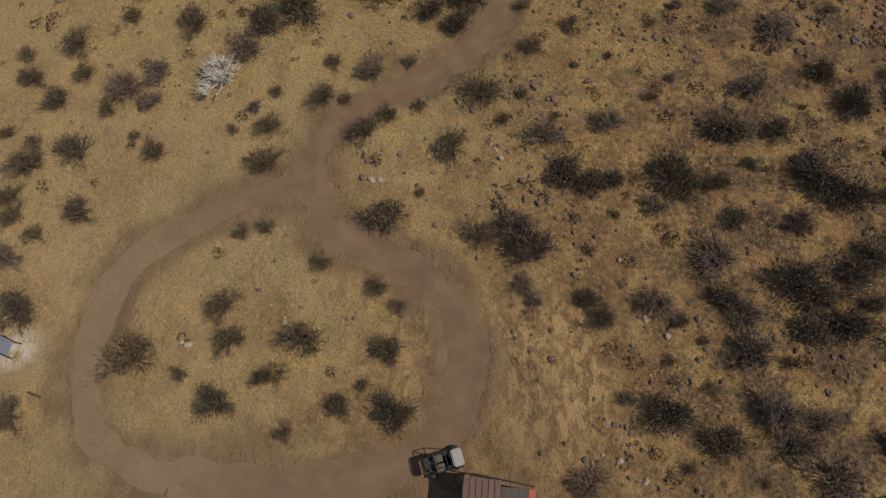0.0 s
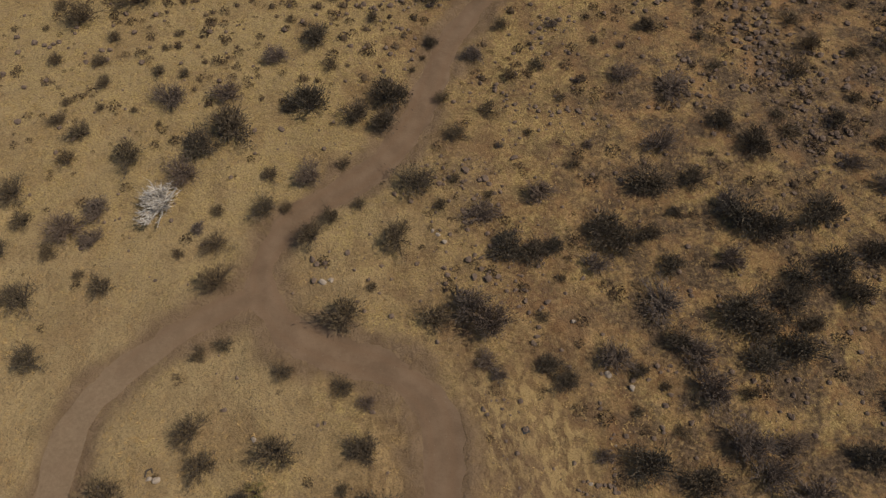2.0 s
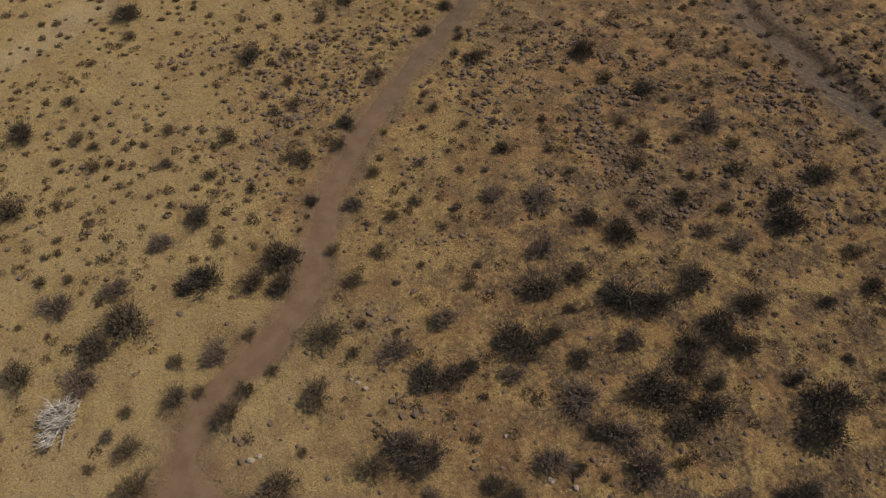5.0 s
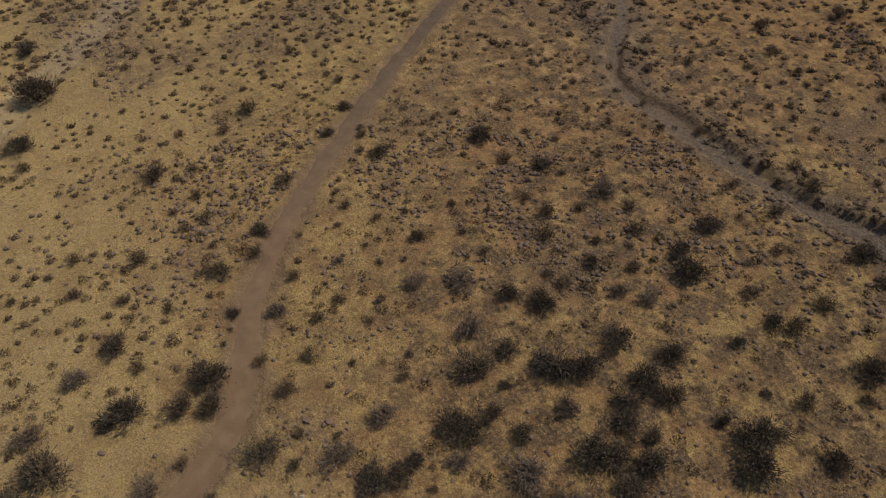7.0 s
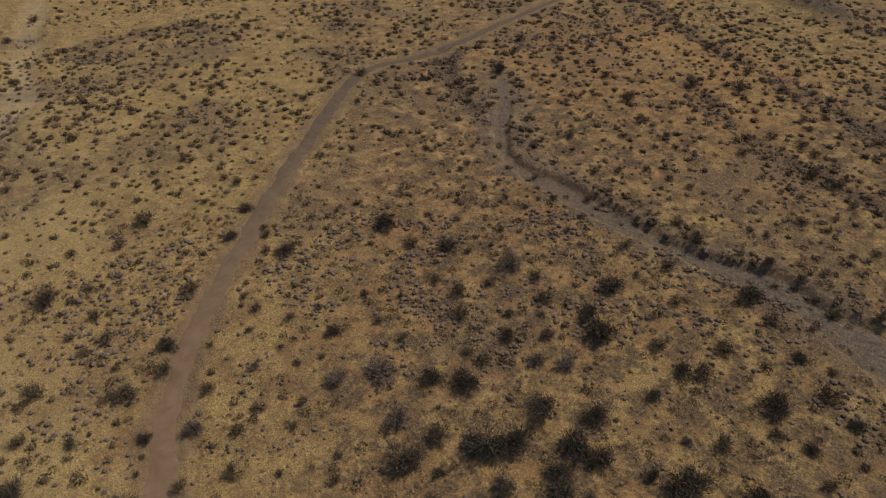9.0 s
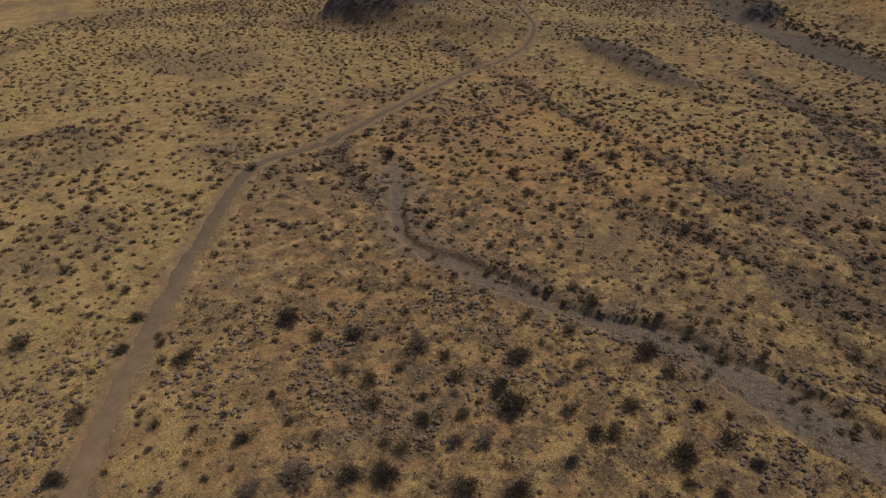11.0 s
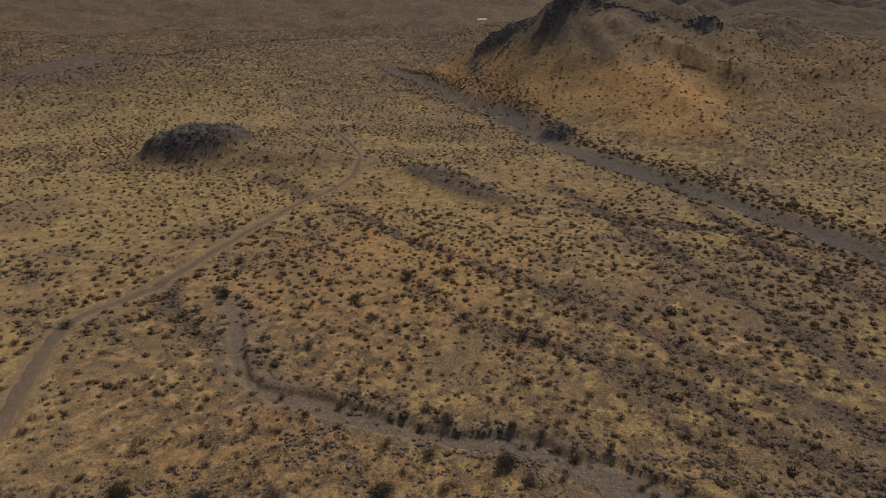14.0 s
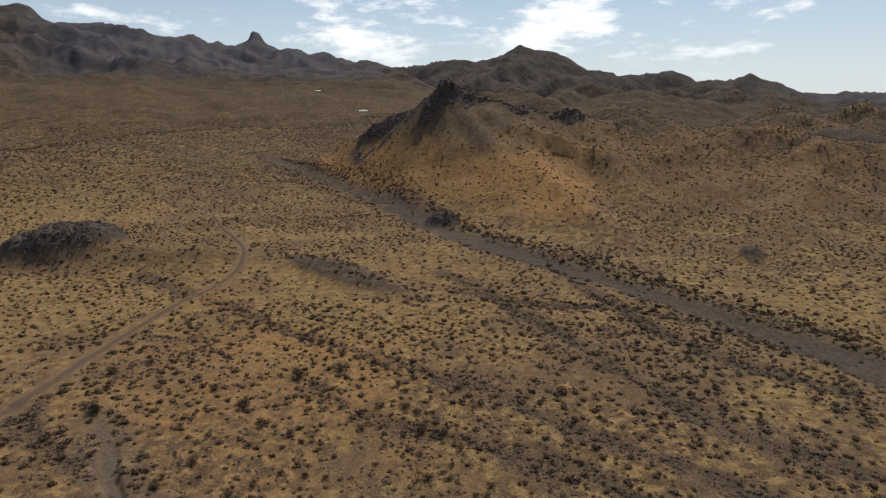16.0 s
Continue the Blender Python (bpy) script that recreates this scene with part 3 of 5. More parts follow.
    wide = 4.3 + 2.8 * fbm(x, y, 45, 3, 53) + 2.0 * fbm(x, y, 12, 3, 54)
    broad = 1 - step(d_broad, wide, wide + 3.0)
    isle = step(fbm(x, y, 13, 3, 55), 0.05, 0.35) * step(r, 240, 330)
    broad = broad * (1 - 0.85 * isle)
    z = z - 1.2 * broad
    d_sand, _ = distance_to(x, y, SAND_WASH, 16)
    sandy = 1 - step(d_sand + 1.2 * edge_noise, 1.6, 4.2)
    z = z - 0.5 * sandy
    z = z - 0.45 * (1 - step(gully, 0.4, 2.4)) * step(r, 60, 80)
    # tracks: worn in, with low shoulders
    worn = 1 - step(d_road + 0.35 * fbm(x, y, 2.0, 2, 57), 1.2, 2.2)
    z = z - 0.07 * worn + 0.07 * np.exp(-(((d_road - 2.0) / 0.5) ** 2))

    # kinds of ground
    yard = bump(x, y, -9, -3.0, 19, 5.5, 0, 1.0, 1.5) + bump(x, y, 4.0, 5.5, 3.6, 5.5, 0, 0.48, 1.4) + bump(x, y, -11.5, 20.5, 3.5, 3.0, 0, 0.9, 1.4)
    track = np.clip(np.maximum(1 - step(d_road + 0.9 * fbm(x, y, 3.0, 3, 59), 1.3, 3.0), yard * (0.75 + 0.4 * fbm(x, y, 4, 3, 63))), 0, 1)
    cluster = fbm(x, y, 17, 4, 71) + 0.45 * fbm(x, y, 70, 2, 73)
    stony = step(cluster, -0.12, 0.40) * step(x + 0.1 * y, -2, 14) + 0.9 * (1 - step(gully, 1.0, 4.5)) + 0.8 * (1 - step(d_broad, wide + 2, wide + 16)) * (1 - broad)
    stony = stony + 0.8 * np.clip(low_ridge / 2.0, 0, 1) + 0.5 * np.clip((dome + tail) / 4, 0, 1) + 0.8 * bump(x, y, 318, 428, 75, 48, 30, 1.0, 1.4)
    # shade of the hill's right flank, put into the ground as darker gravel
    flank_shade = step(az, 84, 92) * step(hill, 1, 6) * step(fbm(x, y, 45, 3, 70) + 0.5 * wobble, -0.3, 0.25)
    stony = np.clip(stony + 0.75 * flank_shade + 0.8 * beyond * step(fbm(x, y, 60, 4, 69), -0.35, 0.2) + step(rolls, 14, 24) * 0.6 + step(hill, 24, 44) * 0.7 * step(fbm(x, y, 40, 3, 75), -0.5, 0.2), 0, 1) * (1 - track)
    grassy = np.clip(0.5 + 0.6 * fbm(x, y, 60, 3, 77) + 0.9 * step(hill, 2, 9) * (1 - step(hill, 40, 56)) * (1 - step(az, 87, 96)), 0, 1.3) * step(r, 5, 12)
    spine = d_crest + 9 * fbm(x, y, 16, 3, 79)
    bold = np.interp(s_crest, [0, 0.08, 0.20, 0.26, 0.32, 0.38, 0.47, 0.54, 0.60, 0.70, 0.77, 0.83, 0.9, 1], [24, 34, 36, 14, 15, 26, 24, 14, 7, 5, 16, 4, 1, 0])
    crag = (1 - step(spine, bold * 0.5, bold)) * step(hill, 8, 20) * step(fbm(x, y, 15, 3, 78), -0.25, 0.2)
    crag = np.clip(crag + 0.55 * step(hill + 6 * fbm(x, y, 22, 3, 107), 26, 42) + 0.8 * step(mesa, 4, 9) + step(dome, 2.5, 6.0) * step(fbm(x, y, 7, 3, 81), -0.9, -0.3) + step(knoll, 1.2, 2.6) + step(horn, 0.8, 2.5) + 0.66 * step(low_ridge, 0.8, 2.0) + 0.66 * bump(x, y, 318, 428, 75, 48, 30, 1.0, 1.4), 0, 1)
    beside = (1 - step(d_broad, wide + 2, wide + 15)) * (1 - broad) * step((x - 251) * 0.643 - (y - 40) * 0.765, 0, 6)
    stripes = np.clip(np.maximum((1 - step(gully, 0.8, 3.6)) * step(r, 60, 80), 0.8 * beside), 0, 1) * (1 - track)
    kinds = dict(gully=stripes, plain=step(r, 55, 85) * (1 - step(r, 600, 900)), cobbly=broad, straw=np.clip(bump(x, y, 6.2, 7.6, 4.6, 6.2, 10, 1.1, 1.6), 0, 1) * (1 - track), track=track, stony=stony, grass=grassy, crag=crag, wash=np.clip(np.maximum(np.maximum(1 - step(d_wash, half * 0.5, half + 1.3), 0.55 * (1 - step(d_wash + 1.5 * edge_noise, 2.0, 6.0))), broad), 0, 1),
                 # also the share of painted haze on the ranges, by distance and azimuth
                 distant=step(r, 300, 620) * (1 - step(r, 2200, 2900)), hazed=step(r, 1900, 2500) * np.interp(az, [44, 47.5, 68, 73, 103, 107], [0.35, 1, 1, 0.35, 0.35, 1]), range=(0.65 - 0.3 * fan) * step(r, 750, 1500) + (0.35 + 0.3 * fan) * step(r, 1700 - 200 * (1 - fan), 2150),
                 # gravel, plus painted darkening on the east side, seen against the sun
                 grit_and_shade=np.clip((1 - 0.6 * step(y - 0.75 * x, -22, 22) * step(r, 45, 75)) * 0.85 * step(x + 0.10 * y + 9 * fbm(x, y, 26, 3, 65), 2, 30) * (1 - 0.55 * step(r, 90, 140)) + 0.15 + (0.62 * step(x - 0.5 * y, -8, 30) + 0.25 * step(x - 0.6 * y, 15, 50)) * (1 - 0.75 * step(r, 85, 135)) + 0.6 * (1 - step(gully, 1.5, 6.0)) + 0.12 * bump(x, y, 62, 50, 36, 24, 45, 1.0, 1.2) + (0.14 * step(r, 90, 200) - 0.70 * step(hill, 3, 12) * (1 - step(az, 86, 95))) + 0.95 * step(az, 86, 93) * step(r, 200, 300) + 0.45 * step(r, 300, 520) * (1 - step(az, 66, 78)), 0, 1.3),
                 sand=(1 - step(x - 0.25 * y + 7 * fbm(x, y, 22, 3, 67), -24, 4)) * (1 - step(r, 110, 190)) * (1 - 0.35 * step(y, 42, 80)),
                 red=np.clip(bump(x, y, 98, 62, 34, 22, 40, 1.0, 1.2) + 0.9 * bump(x, y, 40, 42, 26, 15, 50, 1.0, 1.2) + 0.5 * step(x + 0.15 * y, -2, 14) * (1 - step(r, 55, 95)) + 0.8 * bump(x, y, 205, 48, 55, 26, 50, 1.0, 1.2) + 0.45 * step(hill, 2, 8) * (1 - step(az, 88, 98)), 0, 1) * (0.8 + 0.5 * fbm(x, y, 14, 3, 99)),
                 pale=np.maximum(bump(x, y, -29.6, 6.6, 1.5, 1.2, 30, 1.0, 1.6), 0.16 * sandy),
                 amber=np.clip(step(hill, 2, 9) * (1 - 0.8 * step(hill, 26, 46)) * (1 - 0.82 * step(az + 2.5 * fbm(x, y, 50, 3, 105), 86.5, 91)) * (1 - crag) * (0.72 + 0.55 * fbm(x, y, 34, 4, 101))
                               + 0.46 * bump(x, y, 126, 66, 66, 34, 40, 1.0, 1.2) * (0.6 + 0.9 * fbm(x, y, 13, 4, 103)), 0, 1))
    return z, kinds, np.minimum(d_road, 50), np.clip(bed + broad, 0, 1), stony


# ---- helpers for things ----
def part(name, bm, material, parent=None, label=""):
    mesh = bpy.data.meshes.new(name)
    bm.to_mesh(mesh)
    bm.free()
    mesh.materials.append(material)
    ob = new(name, mesh)
    ob.parent = parent
    return tagged(ob, label)


def from_arrays(name, verts, faces, material, smooth=False, **values):
    """A mesh object from arrays of vertices and triangles or quads, with a value a vertex for each named attribute."""
    mesh = bpy.data.meshes.new(name)
    verts, faces = np.asarray(verts, np.float32), np.asarray(faces, np.int32)
    n, k = faces.shape
    mesh.vertices.add(len(verts))
    mesh.vertices.foreach_set("co", verts.ravel())
    mesh.loops.add(n * k)
    mesh.loops.foreach_set("vertex_index", faces.ravel())
    mesh.polygons.add(n)
    mesh.polygons.foreach_set("loop_start", np.arange(0, n * k, k, dtype=np.int32))
    mesh.polygons.foreach_set("use_smooth", np.full(n, smooth))
    mesh.update(calc_edges=True)
    for key, v in values.items():
        mesh.attributes.new(key, "FLOAT", "POINT").data.foreach_set("value", np.asarray(v, np.float32))
    mesh.materials.append(material)
    return new(name, mesh)


def box(bm, size, centre, turn=None, bevel=0.0):
    m = Matrix.Translation(centre) @ (turn or Matrix()) @ Matrix.Diagonal((*size, 1))
    made = bmesh.ops.create_cube(bm, size=1, matrix=m)["verts"]
    if bevel:
        edges = list({e for v in made for e in v.link_edges})
        bmesh.ops.bevel(bm, geom=edges, offset=bevel, segments=2, affect="EDGES")


def tube(bm, a, b, radius, sides=8, end=None):
    a, b = Vector(a), Vector(b)
    m = Matrix.Translation((a + b) / 2) @ (b - a).to_track_quat("Z", "Y").to_matrix().to_4x4()
    bmesh.ops.create_cone(bm, cap_ends=True, segments=sides, radius1=radius, radius2=end or radius, depth=(b - a).length, matrix=m)


def thing(name, x, y, z=None, turn=0.0, label="", category="", group=""):
    ob = new(name)
    ob.empty_display_size = 0.2
    ob.matrix_basis = pose(x, y, height(x, y) if z is None else z, 0, 0, turn)
    return tagged(ob, label, category, group)


def height(x, y):
    return float(land(np.array([x]), np.array([y]))[0][0])


# ---- the ground: one sheet to the horizon, finer towards the middle ----
def build_ground():
    rings = [0.0]
    while rings[-1] < 4700:
        rings.append(rings[-1] + (max(0.45, 0.0115 * rings[-1]) if not 48 < rings[-1] < 108 else 0.5))
    rings = np.array(rings[1:])
    fine = np.r_[np.arange(-14, 41, 0.296), np.arange(41, 112, 0.2), np.arange(112, 122, 0.4)]
    angles = np.radians(np.r_[fine, np.linspace(122, 346, 220, endpoint=False)])
    rr, aa = np.meshgrid(rings, angles, indexing="ij")
    x, y = (rr * np.sin(aa)).ravel(), (rr * np.cos(aa)).ravel()
    x, y = np.r_[0.0, x], np.r_[0.0, y]
    z, kinds, *_ = land(x, y)
    n, m = len(rings), len(angles)
    i, j = np.meshgrid(np.arange(n - 1), np.arange(m), indexing="ij")
    j2 = (j + 1) % m
    quads = np.stack([1 + i * m + j, 1 + i * m + j2, 1 + (i + 1) * m + j2, 1 + (i + 1) * m + j], -1).reshape(-1, 4)
    k = np.arange(0, m, 2)
    hub = np.stack([np.zeros(len(k), int), 1 + k, 1 + (k + 1) % m, 1 + (k + 2) % m], -1)
    mesh_faces = np.vstack([quads, hub[:, ::-1]])
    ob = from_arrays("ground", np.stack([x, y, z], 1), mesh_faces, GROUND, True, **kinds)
    return tagged(ob, "dry desert ground with golden grass, gravel and bare washes", "ground", kind="structure")


build_ground()


# ---- dirt tracks ----
def build_road(name, points, width, label, phase):
    line = smooth_line(points, 0.6)
    way = np.gradient(line, axis=0)
    way /= np.linalg.norm(way, axis=1)[:, None]
    side = np.stack([way[:, 1], -way[:, 0]], 1)
    across = np.linspace(-1, 1, 13)
    run = np.cumsum(np.r_[0, np.linalg.norm(np.diff(line, axis=0), axis=1)])
    width = width * np.interp(run, [0, 150, 230, 400], [1, 0.92, 0.60, 0.45])
    left = width * (0.5 + 0.15 * fbm(run, run * 0 + phase, 2.2, 4, 91) + 0.05 * fbm(run, run * 0 + phase, 11, 2, 93))
    right = width * (0.5 + 0.15 * fbm(run, run * 0 + phase + 50, 2.2, 4, 95) + 0.05 * fbm(run, run * 0 + phase + 9, 11, 2, 97))
    off = np.where(across[None] < 0, across[None] * left[:, None], across[None] * right[:, None])
    p = line[:, None] + side[:, None] * off[..., None]
    x, y = p[..., 0].ravel(), p[..., 1].ravel()
    lift = 0.028 + 0.0009 * np.maximum(np.hypot(x, y) - 20, 0)
    edge_drop = np.broadcast_to(np.abs(across)[None] ** 6, off.shape).ravel()
    z = land(x, y)[0] + lift * (1 - 1.2 * edge_drop)
    rut = np.exp(-(((np.abs(off) - 0.72) / 0.26) ** 2)).ravel()
    z = z - 0.02 * rut
    n, m = off.shape
    i, j = np.meshgrid(np.arange(n - 1), np.arange(m - 1), indexing="ij")
    quads = np.stack([i * m + j, (i + 1) * m + j, (i + 1) * m + j + 1, i * m + j + 1], -1).reshape(-1, 4)
    ob = from_arrays(name, np.stack([x, y, z], 1), quads[:, ::-1], ROAD, True, rut=rut, gravelly=0.9 * step(np.hypot(x, y), 40, 105), dusty=0.8 * step(-x, 9, 19) * (1 - step(y, 14, 21)))
    return tagged(ob, label, "dirt road", kind="structure")


build_road("road", MAIN_ROAD, 2.65, "narrow winding dirt track of packed reddish earth", 0.0)
build_road("road_loop", LOOP_ROAD, 2.3, "curving dirt track that closes a loop", 30.0)


# ---- shrubs ----
def twig(verts, faces, a, b, ra, rb):
    """A thin tapered three-sided twig."""
    d = (b - a) / (np.linalg.norm(b - a) + 1e-9)
    u = np.cross(d, (0.3, 0.5, 0.8))
    u /= np.linalg.norm(u) + 1e-9
    v = np.cross(d, u)
    k = len(verts)
    for p, q in ((a, ra), (b, rb)):
        for t in (0, 2.094, 4.189):
            verts.append(p + q * (math.cos(t) * u + math.sin(t) * v))
    for t in range(3):
        s = (t + 1) % 3
        faces.extend([(k + t, k + s, k + 3 + s), (k + t, k + 3 + s, k + 3 + t)])


def shrub_meshes(seed, stems, sprays, leaves, leaf, tall, dome, loose, thick=1.0):
    """A shrub of radius 1: stems that fan out from one root and fork, and small leaves round their outer ends."""
    rng = np.random.default_rng(seed)
    verts, faces, tips = [], [], []
    lobe = rng.uniform(0, 6.283, 3)
    for _ in range(stems):
        a = rng.uniform(0, 6.283)
        reach = (0.80 + 0.16 * math.sin(2 * a + lobe[0]) + 0.12 * math.sin(3 * a + lobe[1]) + 0.09 * math.sin(7 * a + lobe[2])) * rng.uniform(0.72, 1.08)
        lean = rng.uniform(0.12, 1.0) ** 0.7
        end = np.array([math.cos(a) * reach * lean, math.sin(a) * reach * lean, tall * (dome + (1 - dome) * math.sqrt(max(0, 1 - lean * lean * 0.9))) * rng.uniform(0.75, 1.1)])
        mid = end * np.array([0.45, 0.45, 0.55]) + rng.normal(0, 0.04, 3)
        root = np.array([rng.normal(0, 0.05), rng.normal(0, 0.05), -0.03])
        twig(verts, faces, root, mid, 0.022 * thick, 0.014 * thick)
        twig(verts, faces, mid, end, 0.014 * thick, 0.005 * thick)
        for _ in range(sprays):
            t = rng.uniform(0.25, 1.0)
            base = mid + (end - mid) * t
            out = base + rng.normal(0, 0.13, 3) + 0.16 * (end - mid) * rng.uniform(0.5, 1.6) + np.array([0, 0, 0.05])
            k = len(verts)
            wide = np.array([0.006, 0.004, 0]) * thick
            verts.extend([base + wide, base - wide, out])
            faces.append((k, k + 1, k + 2))
            tips.append((base, out))
    bark = (np.array(verts), np.array(faces))
    count = leaves
    pick = rng.integers(0, len(tips), count)
    ends = np.array([tips[i][0] + (tips[i][1] - tips[i][0]) * rng.uniform(0.2, 1.25) for i in pick])
    ends = ends + rng.normal(0, loose, (count, 3))
    ends[:, 2] = np.maximum(ends[:, 2], 0.03)
    out = np.array([tips[i][1] - tips[i][0] for i in pick])
    u = out / (np.linalg.norm(out, axis=1)[:, None] + 1e-6) + 0.6 * ends / (np.linalg.norm(ends, axis=1)[:, None] + 0.1) + rng.normal(0, 0.35, (count, 3))
    v = rng.normal(0, 1, (count, 3))
    u /= np.linalg.norm(u, axis=1)[:, None]
    v -= (v * u).sum(1)[:, None] * u
    v /= np.linalg.norm(v, axis=1)[:, None]
    size = leaf * rng.uniform(0.6, 1.4, (count, 1))
    quad = np.stack([ends - u * size * 2.3, ends + v * size * 0.42, ends + u * size * 2.3, ends - v * size * 0.42], 1)
    return bark, (quad.reshape(-1, 3), np.arange(4 * count).reshape(-1, 4))


def shrub(seed, name, label, leaf_mat, bark_mat, **shape):
    bark, leaves = shrub_meshes(seed, **shape)
    ob = new(name)
    ob.empty_display_size = 0.2
    tagged(ob, label, "shrub", "shrubs on the desert ground")
    from_arrays("branchwork", *bark, bark_mat).parent = ob
    from_arrays("foliage", *leaves, leaf_mat).parent = ob
    return ob


OLIVE_A = [
    (-29.6, 21.9, 2.04), (-23.6, 22.2, 1.63), (-32.9, 20.4, 1.92), (-28.0, 16.9, 1.64), (-33.5, 17.6, 1.36), (-32.8, 16.1, 1.5),
    (-28.5, 2.4, 1.57), (-21.2, 6.6, 2.29), (-16.1, 10.8, 1.7), (-15.2, 8.5, 1.67), (-10.1, 8.9, 1.92), (-5.8, 13.0, 1.2),
    (-10.0, 14.4, 1.1), (-5.4, 18.2, 2.45), (-15.1, 21.9, 1.82), (-15.3, 25.3, 1.58), (-32.2, 26.2, 1.7), (-34.8, 27.9, 1.53),
    (-32.2, 31.6, 1.78), (-23.3, 34.6, 2.16), (-11.4, 31.6, 1.14), (-11.8, 28.1, 1.5), (-7.9, 25.3, 1.72), (-6.3, 26.8, 1.21),
    (-1.3, 24.4, 1.97), (0.5, 29.4, 2.22), (4.4, 34.3, 1.47), (1.1, 17.4, 1.76), (-27.7, 66.4, 1.78), (-29.3, 57.2, 1.87),
]
OLIVE_B = [
    (-24.9, 53.7, 2.84), (-29.7, 51.3, 2.49), (3.7, 51.4, 1.96),
]
SMALL_A = [
    (-35.2, 22.9, 1.03), (-33.1, 22.4, 1.0), (-25.7, 23.6, 0.74), (-30.7, 14.9, 1.15), (-18.1, 5.9, 0.89), (-16.0, 16.3, 1.01),
    (-14.3, 16.9, 1.01), (-3.3, 20.5, 0.72), (-5.9, 6.1, 0.83), (-10.6, 2.7, 1.05), (-18.3, 24.8, 0.75), (-15.4, 28.4, 0.92),
    (-28.3, 25.8, 1.2), (-30.9, 28.7, 1.37), (-36.0, 30.2, 1.21), (-28.5, 34.6, 1.3), (-9.9, 28.2, 0.89), (-5.3, 32.1, 0.92),
    (-4.2, 28.0, 0.98), (3.9, 29.7, 0.89), (2.4, 27.2, 1.06), (7.6, 36.8, 1.35), (9.1, 17.0, 0.8), (11.0, 19.8, 0.69),
    (14.4, 9.3, 0.7), (16.9, 10.9, 0.72), (17.1, 7.8, 0.8), (22.5, 9.8, 1.03), (15.5, 2.6, 0.65), (20.2, 2.0, 0.68),
]
SMALL_B = [
    (-26.5, 48.5, 1.36), (-6.3, 43.3, 1.2), (7.6, 52.2, 1.46), (9.9, 40.4, 1.29), (10.0, 47.1, 1.26), (12.8, 41.7, 1.2),
    (32.7, 33.7, 1.12), (37.7, 44.9, 1.55), (38.2, 41.4, 1.92), (41.9, 40.1, 1.26), (35.8, 38.3, 1.84), (46.8, 37.3, 1.78),
    (44.8, 33.9, 1.71), (40.2, 52.3, 1.9), (3.6, 38.6, 1.13), (16.2, 79.6, 2.51), (15.9, 111.0, 1.74), (14.9, 62.1, 2.13),
    (4.8, 60.4, 1.62), (5.1, 64.9, 1.38), (-3.2, 57.3, 1.99), (-9.1, 60.8, 1.48), (27.2, 66.6, 1.23), (30.3, 81.0, 1.41),
    (40.6, 29.7, 1.19), (33.1, 31.9, 1.39), (68.3, 28.9, 2.1), (52.9, 16.1, 2.09), (48.3, 16.0, 1.66), (48.3, 21.0, 1.69),
]
SMALL_C = [
    (42.0, 10.1, 1.72), (67.7, 102.6, 2.27), (117.3, 49.8, 2.86), (55.0, 6.4, 1.97), (70.8, 7.5, 1.32), (68.4, 11.3, 1.45),
    (69.4, 13.7, 1.15), (71.0, 16.4, 1.17),
]
TWIGGY_A = [
    (-32.2, 13.0, 1.57), (-4.1, 11.7, 0.93), (-16.9, 26.9, 0.91), (-27.4, 27.7, 1.93), (-25.1, 29.2, 1.53), (-25.1, 26.6, 1.5),
    (-18.6, 32.2, 2.05), (-8.1, 31.1, 1.78), (5.7, 26.2, 1.92), (10.7, 27.6, 1.88), (21.8, 31.6, 2.08), (24.4, 37.6, 2.24),
    (13.9, 20.7, 1.65), (25.4, 25.1, 2.02), (24.4, 20.2, 1.92), (18.1, 17.1, 2.26), (4.6, 13.9, 1.29), (5.3, 12.7, 0.94),
    (13.8, 13.2, 2.14), (19.7, 12.9, 1.86), (19.9, 10.1, 2.29), (21.2, 6.4, 2.75), (22.2, 4.5, 1.84), (24.6, 2.7, 2.35),
    (11.5, 6.7, 0.94), (9.1, 1.2, 1.75), (24.2, 6.2, 1.41), (-20.5, 40.6, 2.14), (-15.3, 40.5, 1.79), (-11.2, 44.7, 1.85),
]
TWIGGY_B = [
    (7.0, 43.3, 1.68), (20.3, 39.5, 1.81), (46.0, 40.8, 2.76), (39.2, 25.8, 1.86), (37.2, 28.2, 1.24),
]
DARK_A = [
    (-30.1, 9.1, 1.92), (-15.3, 4.3, 1.95), (-12.6, 6.1, 0.94), (-4.5, 8.6, 1.58), (-7.2, 4.6, 1.24), (-3.5, 4.4, 1.97),
    (7.3, 22.9, 2.1), (9.2, 22.2, 1.87), (10.8, 22.5, 1.32), (27.5, 33.4, 1.62), (29.6, 30.7, 2.18), (15.0, 23.6, 2.19),
    (16.2, 22.5, 1.94), (18.5, 22.9, 1.38), (19.7, 27.8, 2.34), (23.6, 27.7, 1.6), (21.2, 24.9, 0.92), (19.6, 20.2, 1.56),
    (26.3, 23.8, 2.38), (28.0, 22.5, 2.13), (9.1, 13.2, 1.39), (9.9, 11.9, 1.38), (15.3, 12.1, 0.98), (23.7, 15.8, 2.44),
    (24.9, 14.5, 2.21), (27.7, 16.4, 2.04), (27.0, 12.6, 2.08), (24.2, 12.0, 2.02), (29.1, 18.2, 1.57), (18.7, 14.2, 1.62),
]
